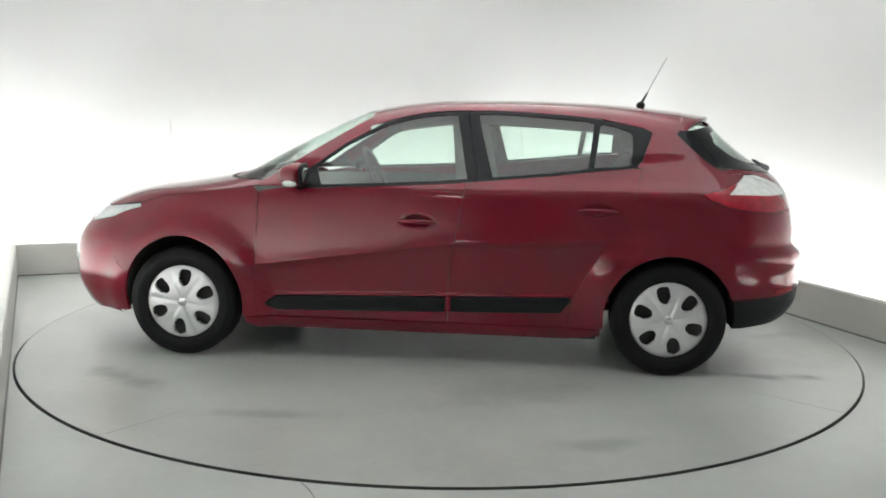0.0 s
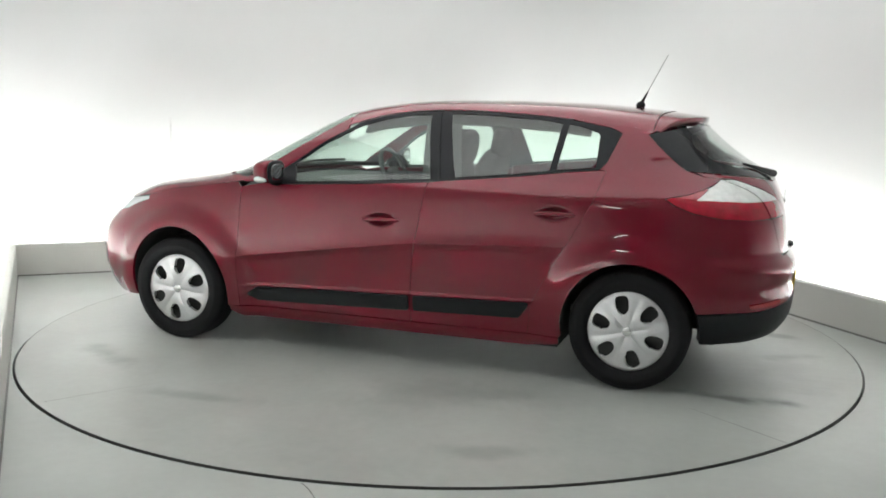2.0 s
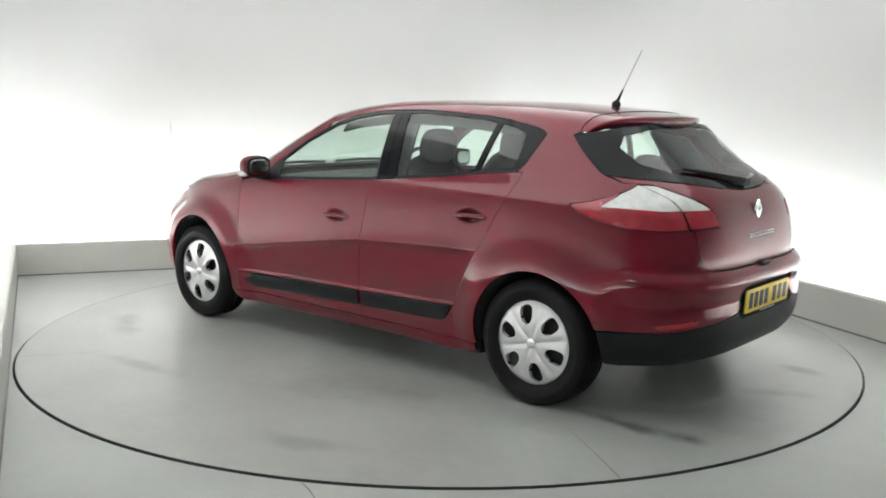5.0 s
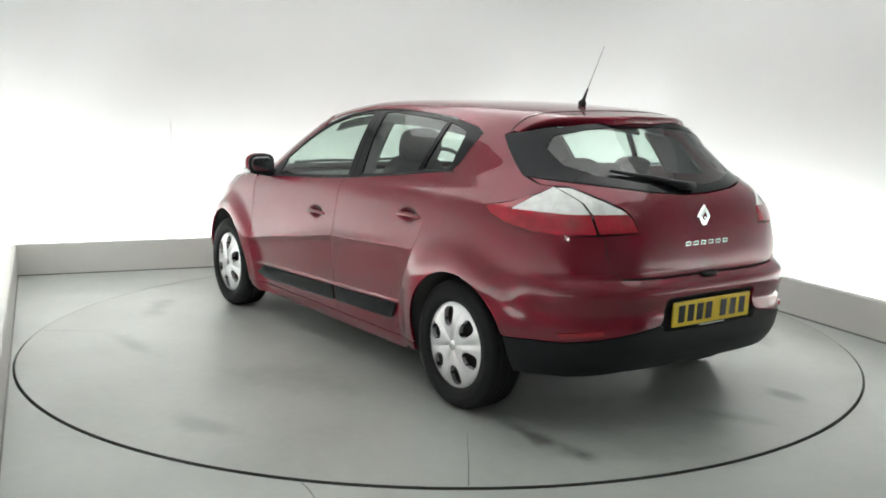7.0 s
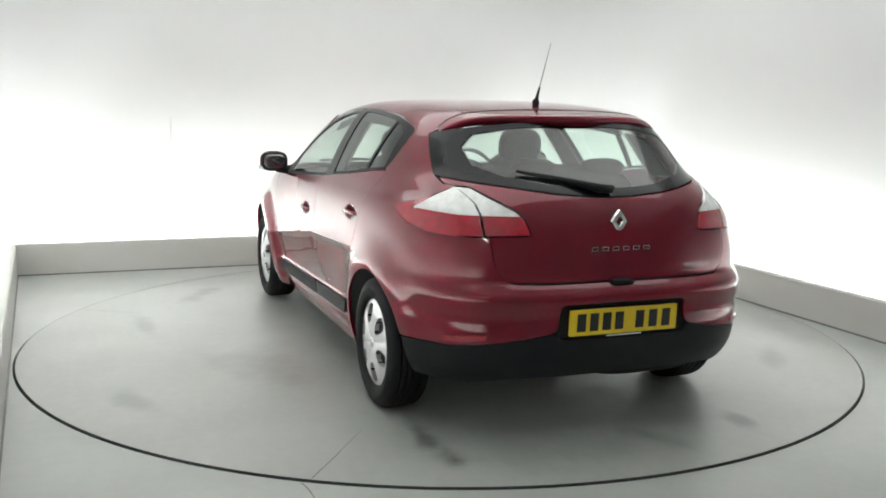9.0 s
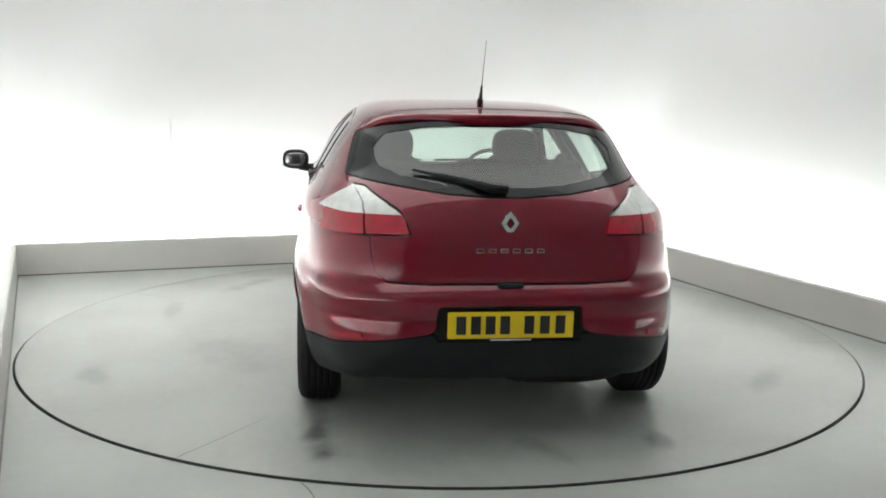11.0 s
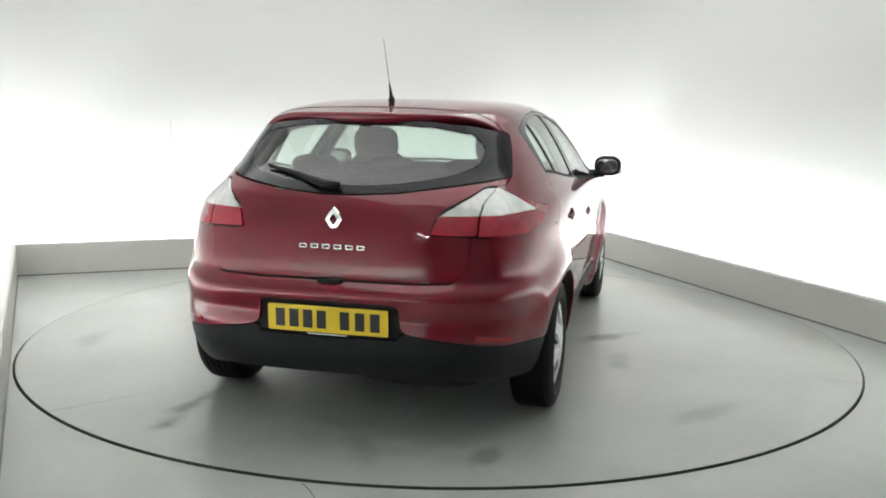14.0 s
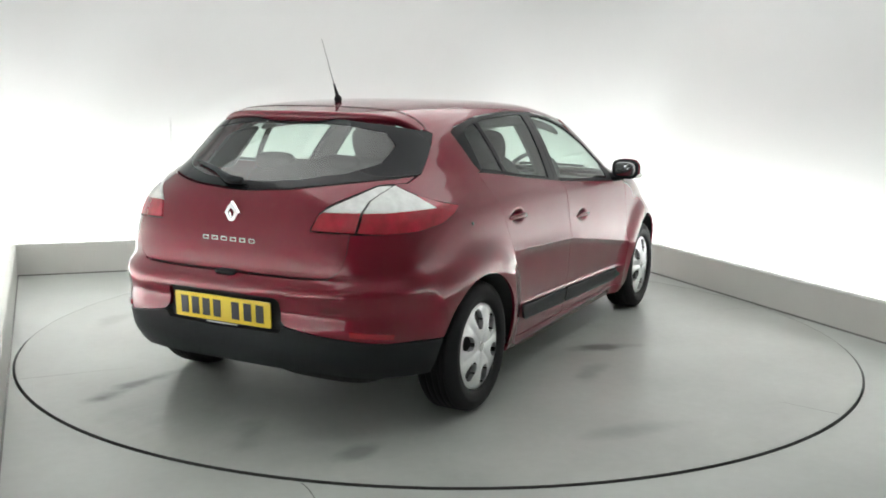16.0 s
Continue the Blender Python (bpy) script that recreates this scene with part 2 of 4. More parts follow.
def box(bm, lo, hi):
    v = [bm.verts.new((x, y, z)) for x in (lo[0], hi[0]) for y in (lo[1], hi[1]) for z in (lo[2], hi[2])]
    for f in ((0, 1, 3, 2), (4, 6, 7, 5), (0, 4, 5, 1), (2, 3, 7, 6), (0, 2, 6, 4), (1, 5, 7, 3)):
        bm.faces.new([v[i] for i in f])
    return bm


ROOM = Matrix.Translation(ROOM_C) @ pose(0, 0, 0, 0, 0, TURN)


# ---- the studio; in the room's space x runs along the back kerb, y towards the camera's side ----
WIDE_IN, DEEP = 5.10, 9.6
TROUGH, KERB_H, KERB_T, CEIL = 0.42, 0.25, 0.05, 3.3
LEAN = 0.39                               # the left kerb and wall draw in towards the entry
FLOOR_Z = -0.006                          # the platform stands a little proud of the floor


def in_room(ob):
    ob.matrix_world = ROOM
    return ob


def wall_path(off, radius):
    """The U of the walls seen from above, at a distance off behind the kerb's face, with rounded corners."""
    x0, x1, y0 = -off, WIDE_IN + off, -off
    pts = [(x0, DEEP)]
    for cx, cy, a0 in ((x0 + radius, y0 + radius, 180), (x1 - radius, y0 + radius, 270)):
        for i in range(17):
            a = radians(a0 + 90 * i / 16)
            pts.append((cx + radius * math.cos(a), cy + radius * math.sin(a)))
    pts.append((x1 - LEAN, DEEP))
    return pts


def sweep(path, profile):
    """Sweeps a closed profile of (outward, z) along a path."""
    bm = bmesh.new()
    rows = []
    for i, (x, y) in enumerate(path):
        a = Vector(path[max(0, i - 1)])
        b = Vector(path[min(len(path) - 1, i + 1)])
        d1 = (Vector(path[i]) - a).normalized() if i > 0 else (b - Vector(path[i])).normalized()
        d2 = (b - Vector(path[i])).normalized() if i < len(path) - 1 else d1
        d = (d1 + d2).normalized()
        n = Vector((-d.y, d.x)) * -1 / max(0.4, d.dot(d1))
        rows.append([bm.verts.new((x + n.x * o, y + n.y * o, z)) for o, z in profile])
    k = len(profile)
    for r, q in zip(rows, rows[1:]):
        for j in range(k):
            bm.faces.new((r[j], r[(j + 1) % k], q[(j + 1) % k], q[j]))
    bm.faces.new(rows[0])
    bm.faces.new(rows[-1][::-1])
    return bm


def kerb_path():
    return [(0, DEEP), (0, 0), (WIDE_IN, 0), (WIDE_IN - LEAN, DEEP)]


def build_room():
    # floor with a round opening for the turntable
    bm = bmesh.new()
    R = 2.465
    c = ROOM.inverted() @ Vector((0, 0, 0))
    x0, x1, y0, y1 = -0.6, WIDE_IN + 0.6, -0.6, DEEP + 0.1
    n = 192
    inner, outer = [], []
    for i in range(n):
        a = 2 * math.pi * i / n
        dx, dy = math.cos(a), math.sin(a)
        inner.append(bm.verts.new((c.x + R * dx, c.y + R * dy, FLOOR_Z)))
        k = min(((x1 if dx > 0 else x0) - c.x) / dx if abs(dx) > 1e-9 else 1e9, ((y1 if dy > 0 else y0) - c.y) / dy if abs(dy) > 1e-9 else 1e9)
        outer.append(bm.verts.new((c.x + k * dx, c.y + k * dy, FLOOR_Z)))
    for i in range(n):
        bm.faces.new((inner[i], outer[i], outer[(i + 1) % n], inner[(i + 1) % n]))
    low = [bm.verts.new((v.co.x, v.co.y, -0.12)) for v in inner]
    for i in range(n):
        bm.faces.new((inner[i], inner[(i + 1) % n], low[(i + 1) % n], low[i]))
    for x, y in ((x0, y0), (x1, y0), (x1, y1), (x0, y1)):
        i = min(range(n), key=lambda q: (outer[q].co.x - x) ** 2 + (outer[q].co.y - y) ** 2)
        outer[i].co.x, outer[i].co.y = x, y
    tagged(in_room(part("floor", bm, FLOOR, smooth=False)), "smooth grey painted studio floor round a turntable", "floor", kind="structure")
    bm = bmesh.new()
    bmesh.ops.create_circle(bm, cap_ends=True, segments=96, radius=2.6, matrix=Matrix.Translation((0, 0, -0.12)))
    tagged(part("floor_pit", bm, GAP, smooth=False), "dark pit below the turntable's rim", "pit", kind="structure")
    bev = 0.008
    prof = [(0, -0.02), (0, KERB_H - bev), (bev, KERB_H), (KERB_T - bev, KERB_H), (KERB_T, KERB_H - bev), (KERB_T, -0.02)]
    tagged(in_room(part("kerb", sweep(kerb_path(), prof), KERB, smooth=False)), "low off-white kerb hiding the strip lights", "kerb", kind="structure")
    # Dark strip that stands in for the shade where kerb meets floor.
    prof = [(-0.011, FLOOR_Z), (-0.011, -0.003), (-0.0015, 0.004), (-0.0015, FLOOR_Z)]
    tagged(in_room(part("baseboard", sweep(kerb_path(), prof), CRACK_SHADE, smooth=False)), "thin dark strip for the shade at the kerb's foot", "baseboard", kind="structure")
    path = wall_path(TROUGH, 1.1)
    prof = [(0.0, -0.05), (0.0, CEIL), (0.12, CEIL), (0.12, -0.05)]
    tagged(in_room(part("wall", sweep(path, prof), WALL)), "curved seamless white studio wall", "wall", kind="structure")
    # the joint between two wall boards
    bm = box(bmesh.new(), (3.848, -TROUGH - 0.004, 0.2), (3.860, -TROUGH + 0.003, 1.25))
    tagged(in_room(part("trim", bm, WALL, smooth=False)), "thin vertical joint strip on the white wall", "trim", kind="structure")
    # Unseen wall, added on the open side; its grey keeps reflections dim.
    bm = box(bmesh.new(), (-0.6, DEEP, -0.05), (WIDE_IN + 0.6, DEEP + 0.12, CEIL))
    tagged(in_room(part("wall_added", bm, DIM_WALL, smooth=False)), "unseen grey wall added to close the room and dim reflections", "wall", kind="structure")
    # Unseen ceiling, added in white to throw the strips' light back down.
    bm = box(bmesh.new(), (-0.6, -0.6, CEIL), (WIDE_IN + 0.6, DEEP + 0.12, CEIL + 0.12))
    tagged(in_room(part("ceiling", bm, WALL, smooth=False)), "unseen white ceiling added to bounce light", "ceiling", kind="structure")


def strip_light(length, m):
    th = new("strip_light")
    bm = box(bmesh.new(), (-length / 2, -0.035, 0), (length / 2, 0.035, 0.03))
    part("housing", bm, KERB, th, smooth=False)
    bm = bmesh.new()
    prof = [(0.028 * math.cos(math.pi * i / 8), 0.03 + 0.028 * math.sin(math.pi * i / 8)) for i in range(9)]
    g = [[bm.verts.new((x, y, z)) for y, z in prof] for x in (-length / 2, length / 2)]
    for j in range(8):
        bm.faces.new((g[0][j], g[1][j], g[1][j + 1], g[0][j + 1]))
    bm.faces.new(g[0])
    bm.faces.new(g[1])
    part("diffuser", bm, LIGHT, th, "glowing white diffuser")
    th.matrix_world = m
    return tagged(th, "white tubular strip light lying behind the kerb", "strip light", group="strip lights behind the kerb")


def build_lights():
    first = strip_light(1.45, ROOM @ pose(0.75, -0.2, FLOOR_Z))
    for x in (2.25, 3.75):
        copy_thing(first, ROOM @ pose(x, -0.2, FLOOR_Z))
    first.matrix_world = ROOM @ pose(0.75, -0.2, FLOOR_Z)
    for y in (0.75, 2.25, 3.75, 5.25, 6.75):
        copy_thing(first, ROOM @ pose(-0.2, y, FLOOR_Z, 0, 0, 90))
        copy_thing(first, ROOM @ pose(WIDE_IN + 0.2 - LEAN * y / DEEP, y, FLOOR_Z, 0, 0, 90 + math.degrees(math.atan(LEAN / DEEP))))
    copy_thing(first, ROOM @ pose(4.75, -0.2, FLOOR_Z, 0, 0, 0) @ pose(-0.3, 0, 0))


# An unseen glowing panel, added overhead as fill for car and floor.
def fill_panel(m, wide, deep):
    th = new("fill_panel")
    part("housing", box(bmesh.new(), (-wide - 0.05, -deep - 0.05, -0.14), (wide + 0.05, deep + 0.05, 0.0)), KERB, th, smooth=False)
    part("diffuser", box(bmesh.new(), (-wide, -deep, -0.155), (wide, deep, -0.142)), FILL_PANEL, th, "glowing white face of the added panel", smooth=False)
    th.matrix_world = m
    return tagged(th, "unseen overhead panel added to light the car and floor", "ceiling light")


def build_fill_panel():
    fill_panel(ROOM @ pose(WIDE_IN / 2, 2.9, CEIL), 2.1, 2.35)


def wall_light(m):
    """A short tube lamp on a bracket, high on the side wall."""
    th = new("wall_light")
    part("housing", box(bmesh.new(), (-0.34, -0.03, -0.045), (0.34, 0.03, 0.045)), KERB, th, smooth=False)
    part("tube", turned(lathe([(0.0005, -0.31), (0.02, -0.31), (0.022, -0.30), (0.022, 0.30), (0.02, 0.31), (0.0005, 0.31)], 24), pose(0, -0.055, 0, 0, 0, 90)), TUBE, th, "glowing white tube")
    th.matrix_world = m
    return tagged(th, "short white tube lamp fixed to the white wall", "wall light")


def lathe_ring(r0, r1, n=192):
    bm = bmesh.new()
    g = [[bm.verts.new((r * math.cos(2 * math.pi * i / n), r * math.sin(2 * math.pi * i / n), z)) for r, z in ((r0, 0.0012), (r1, 0.0012), (r1, -0.03))] for i in range(n)]
    for i in range(n):
        for j in range(2):
            bm.faces.new((g[i][j], g[(i + 1) % n][j], g[(i + 1) % n][j + 1], g[i][j + 1]))
    return bm


def build_turntable():
    th = new("turntable")
    bm = bmesh.new()
    n = 192
    top = [bm.verts.new((2.454 * math.cos(2 * math.pi * i / n), 2.454 * math.sin(2 * math.pi * i / n), 0)) for i in range(n)]
    low = [bm.verts.new((v.co.x, v.co.y, -0.1)) for v in top]
    bm.faces.new(top)
    bm.faces.new(low[::-1])
    for i in range(n):
        bm.faces.new((top[i], low[i], low[(i + 1) % n], top[(i + 1) % n]))
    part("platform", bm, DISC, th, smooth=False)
    # fine radial cracks in the paint, and the seam between the two halves
    for x0, y0, x1, y1, w in ((-2.06, 1.31, -1.62, 0.99, 0.006), (1.2, 2.1, 0.95, 1.7, 0.005), (1.75, -1.65, 1.5, -1.4, 0.005), (-0.5, -2.38, -0.44, -2.1, 0.005)):
        d = Vector((x1 - x0, y1 - y0, 0))
        n = Vector((-d.y, d.x, 0)).normalized() * w / 2
        bm = bmesh.new()
        a, b, k = Vector((x0, y0, 0.0015)), Vector((x1, y1, 0.0015)), 7
        rows = []
        for i in range(k + 1):
            c = a.lerp(b, i / k) + n * random.uniform(-1, 1)
            rows.append((bm.verts.new(c + n * (1 - i / k * 0.7)), bm.verts.new(c - n * (1 - i / k * 0.7))))
        for q, r in zip(rows, rows[1:]):
            bm.faces.new((q[0], q[1], r[1], r[0]))
        part("crack", bm, CRACK_SHADE, th, smooth=False)
    # The gap's shade is put into the colour of this edge.
    bm = lathe_ring(2.4515, 2.4545)
    part("rim", bm, RIM, th, "dark edge of the platform, coloured like the gap's shade", smooth=False)
    return tagged(th, "round grey painted turntable set flush in the floor", "turntable")


build_room()
build_lights()
build_fill_panel()
turntable = build_turntable()


def floor_crack(pts, w):
    """A fine crack in the fixed floor's paint."""
    bm = bmesh.new()
    rows = []
    for i, p in enumerate(pts):
        d = (Vector(pts[min(i + 1, len(pts) - 1)]) - Vector(pts[max(0, i - 1)])).normalized()
        n = Vector((-d.y, d.x, 0)) * w * (1 - 0.6 * i / len(pts))
        c = Vector((p[0], p[1], FLOOR_Z + 0.0015))
        rows.append((bm.verts.new(c + n), bm.verts.new(c - n)))
    for q, r in zip(rows, rows[1:]):
        bm.faces.new((q[0], q[1], r[1], r[0]))
    return tagged(part("floor_crack", bm, CRACK_SHADE, smooth=False), "fine dark crack in the grey floor paint", "crack", kind="structure")


floor_crack([(-0.508, -2.425), (-0.48, -2.47), (-0.465, -2.50), (-0.44, -2.56), (-0.43, -2.60), (-0.40, -2.66)], 0.003)


# ---- the car ----
RED_LENS = material("red_lens", (0.37, 0.002, 0.018), 0.18, coat=1.0, var=0.6, scale=22, bump=0.7, bump_scale=60)
BUMPER_LENS = material("reflector_lens", (0.32, 0.004, 0.015), 0.2, coat=1.0, var=0.2, scale=40)
DARK_LENS = material("dark_red_lens", (0.12, 0.004, 0.009), 0.2, coat=1.0, var=0.2, scale=40)
WHITE_LENS = material("white_lens", (0.74, 0.76, 0.74), 0.14, coat=1.0, var=0.25, scale=30, bump=0.35, bump_scale=90)
HEAD_LENS = material("headlamp_lens", (0.66, 0.67, 0.67), 0.12, metal=0.3, coat=1.0, var=0.2, scale=25, bump=0.3, bump_scale=60)


def densify(poly, step, ku, kv):
    out = []
    for (a, b), (c, d) in zip(poly, poly[1:] + poly[:1]):
        n = max(1, int(math.hypot((c - a) * ku, (d - b) * kv) / step))
        out += [(a + (c - a) * i / n, b + (d - b) * i / n) for i in range(n)]
    return out


def rounded(poly, ku, kv, cut, keep):
    """Cuts the corners of a polygon with short arcs."""
    out = []
    n = len(poly)
    for i in range(n):
        p, q, r = poly[i - 1], poly[i], poly[(i + 1) % n]
        if keep and abs(q[0]) < 1e-6:
            out.append(q)
            continue
        l1 = math.hypot((p[0] - q[0]) * ku, (p[1] - q[1]) * kv)
        l2 = math.hypot((r[0] - q[0]) * ku, (r[1] - q[1]) * kv)
        c1, c2 = min(cut, l1 * 0.4) / l1, min(cut, l2 * 0.4) / l2
        a = (q[0] + (p[0] - q[0]) * c1, q[1] + (p[1] - q[1]) * c1)
        b = (q[0] + (r[0] - q[0]) * c2, q[1] + (r[1] - q[1]) * c2)
        for t in (0, 0.25, 0.5, 0.75, 1):
            out.append(tuple((1 - t) ** 2 * a[k] + 2 * t * (1 - t) * q[k] + t * t * b[k] for k in (0, 1)))
    return out


def inset(poly, gap, ku, kv, keep):
    area = sum(a[0] * b[1] - b[0] * a[1] for a, b in zip(poly, poly[1:] + poly[:1]))
    sg = 1 if area > 0 else -1
    out = []
    n = len(poly)
    for i in range(n):
        p, q, r = poly[i - 1], poly[i], poly[(i + 1) % n]
        v = Vector((0, 0))
        for a, b in ((p, q), (q, r)):
            if keep and abs(a[0]) < 1e-6 and abs(b[0]) < 1e-6:
                continue
            d = Vector(((b[0] - a[0]) * ku, (b[1] - a[1]) * kv))
            if d.length > 1e-9:
                d.normalize()
                v += Vector((-d.y, d.x)) * sg
        if v.length > 1e-6:
            v.normalize()
        u = q[0] + v.x * gap / ku
        out.append((0.0 if keep and abs(q[0]) < 1e-6 else u, q[1] + v.y * gap / kv))
    return out


def inward(p, depth):
    c = Vector((max(-1.3, min(1.2, p.x)), 0, 0.70 if p.z < 1.0 else 0.95))
    return p + (c - p).normalized() * depth


def skin(poly, f, space="x", gap=0.0014, flange=0.014, sink=0.0, cut=0.012, step=0.04, whole=False, lines=()):
    """A panel of the body: a polygon in (x, z) of the flank or (s, z) of the tail, laid on the shape, with turned-in edges.
    whole: the polygon's mirror image across the middle is joined to it."""
    ku = 1.0 if space == "x" else 2.3
    poly = densify(rounded(poly, ku, 1.0, cut, whole), 0.016, ku, 1.0)
    poly = inset(poly, gap, ku, 1.0, whole)
    b = bmesh.new()
    b.faces.new([b.verts.new((u, v, 0)) for u, v in poly])
    us, vs = [q[0] for q in poly], [q[1] for q in poly]
    du = step / ku
    for i in range(int(min(us) / du), int(max(us) / du) + 2):
        bmesh.ops.bisect_plane(b, geom=b.verts[:] + b.edges[:] + b.faces[:], plane_co=(i * du, 0, 0), plane_no=(1, 0, 0), dist=1e-5)
    z = math.floor(min(vs) / 0.02) * 0.02
    while z < max(vs):
        bmesh.ops.bisect_plane(b, geom=b.verts[:] + b.edges[:] + b.faces[:], plane_co=(0, z, 0), plane_no=(0, 1, 0), dist=1e-5)
        z += 0.02
    if lines:
        for co, no in lines:
            bmesh.ops.bisect_plane(b, geom=b.verts[:] + b.edges[:] + b.faces[:], plane_co=co, plane_no=no, dist=1e-5)
    bmesh.ops.triangulate(b, faces=[fc for fc in b.faces if len(fc.verts) > 4])
    mid = {v for v in b.verts if whole and abs(v.co.x) < 1e-6}
    for v in b.verts:
        p = f(v.co.x, v.co.y)
        v.co = inward(p, sink) if sink else p
    if flange:
        rim = [e for e in b.edges if e.is_boundary and not (e.verts[0] in mid and e.verts[1] in mid)]
        src = {v for e in rim for v in e.verts}
        low = {v: b.verts.new(inward(v.co, flange)) for v in src}
        for v in src:
            if v in mid:
                low[v].co.y = 0.0
        for e in rim:
            p, q = e.verts
            b.faces.new((p, q, low[q], low[p]))
            e.smooth = False
    if whole:
        back = {v: (v if abs(v.co.y) < 1e-5 else b.verts.new((v.co.x, -v.co.y, v.co.z))) for v in b.verts[:]}
        for fc in b.faces[:]:
            b.faces.new([back[v] for v in fc.verts][::-1])
        for e in [q for q in b.edges if not q.smooth]:
            twin = b.edges.get((back[e.verts[0]], back[e.verts[1]]))
            if twin:
                twin.smooth = False
    return b


def both(name, mat, parent, poly, f, label="", **kw):
    """A panel on the left and its mirror image on the right."""
    left = part(name, skin(poly, f, **kw), mat, parent, label)
    b = bmesh.new()
    b.from_mesh(left.data)
    bmesh.ops.scale(b, vec=(1, -1, 1), verts=b.verts)
    bmesh.ops.reverse_faces(b, faces=b.faces)
    right = part(name, b, mat, parent, label)
    return left, right


def arch(cx, a0, a1, r=0.342, n=28):
    return [(cx + r * math.cos(radians(a0 + (a1 - a0) * i / n)), HUB_Z + 0.004 + r * 1.08 * math.sin(radians(a0 + (a1 - a0) * i / n))) for i in range(n + 1)]


def to_s(pts, front=False):
    fine = []
    for (x0, z0), (x1, z1) in zip(pts, pts[1:]):
        n = max(1, int(math.hypot(x1 - x0, z1 - z0) / 0.025))
        fine += [(x0 + (x1 - x0) * i / n, z0 + (z1 - z0) * i / n) for i in range(n)]
    return [(s_at(x, z, front), z) for x, z in fine + [pts[-1]]]


def tube(pts, r, n=10, bm=None, taper=None):
    bm = bm or bmesh.new()
    rings = []
    for i, p in enumerate(pts):
        p = Vector(p)
        d = (Vector(pts[min(i + 1, len(pts) - 1)]) - Vector(pts[max(i - 1, 0)])).normalized()
        a = d.orthogonal().normalized()
        c = d.cross(a)
        k = r if taper is None else taper[i]
        rings.append([bm.verts.new(p + (a * math.cos(2 * math.pi * j / n) + c * math.sin(2 * math.pi * j / n)) * k) for j in range(n)])
    for q, w in zip(rings, rings[1:]):
        for j in range(n):
            bm.faces.new((q[j], q[(j + 1) % n], w[(j + 1) % n], w[j]))
    bm.faces.new(rings[0][::-1])
    bm.faces.new(rings[-1])
    return bm


def blob(center, size, power=3.0, nu=28, nv=16, shape=None):
    """A rounded block (superellipsoid) of the given half sizes."""
    def sg(v, e):
        return math.copysign(abs(v) ** e, v)
    e = 2 / power
    bm = bmesh.new()
    rows = []
    for j in range(1, nv):
        b = -math.pi / 2 + math.pi * j / nv
        row = []
        for i in range(nu):
            a = 2 * math.pi * i / nu
            p = Vector((sg(math.cos(b), e) * sg(math.cos(a), e) * size[0], sg(math.cos(b), e) * sg(math.sin(a), e) * size[1], sg(math.sin(b), e) * size[2]))
            if shape:
                p = shape(p)
            row.append(bm.verts.new(p + Vector(center)))
        rows.append(row)
    for q, w in zip(rows, rows[1:]):
        for i in range(nu):
            bm.faces.new((q[i], q[(i + 1) % nu], w[(i + 1) % nu], w[i]))
    bm.faces.new(rows[0][::-1])
    bm.faces.new(rows[-1])
    return bm


def turned(bm, m):
    bmesh.ops.transform(bm, matrix=m, verts=bm.verts)
    return bm


def lathe(profile, n=72):
    """A ring of (radius, outward) pairs turned about the y axis."""
    bm = bmesh.new()
    rings = [[bm.verts.new((r * math.cos(2 * math.pi * i / n), o, r * math.sin(2 * math.pi * i / n))) for i in range(n)] for r, o in profile]
    for q, w in zip(rings, rings[1:]):
        for i in range(n):
            bm.faces.new((q[i], q[(i + 1) % n], w[(i + 1) % n], w[i]))
    return bm


CAP_R = 0.212


def cap_depth(r):
    t = r / CAP_R
    return 0.010 + 0.020 * math.sin(math.pi * min(1, t * 0.95 + 0.12)) - (0.016 * max(0, (t - 0.9) / 0.1) ** 2)


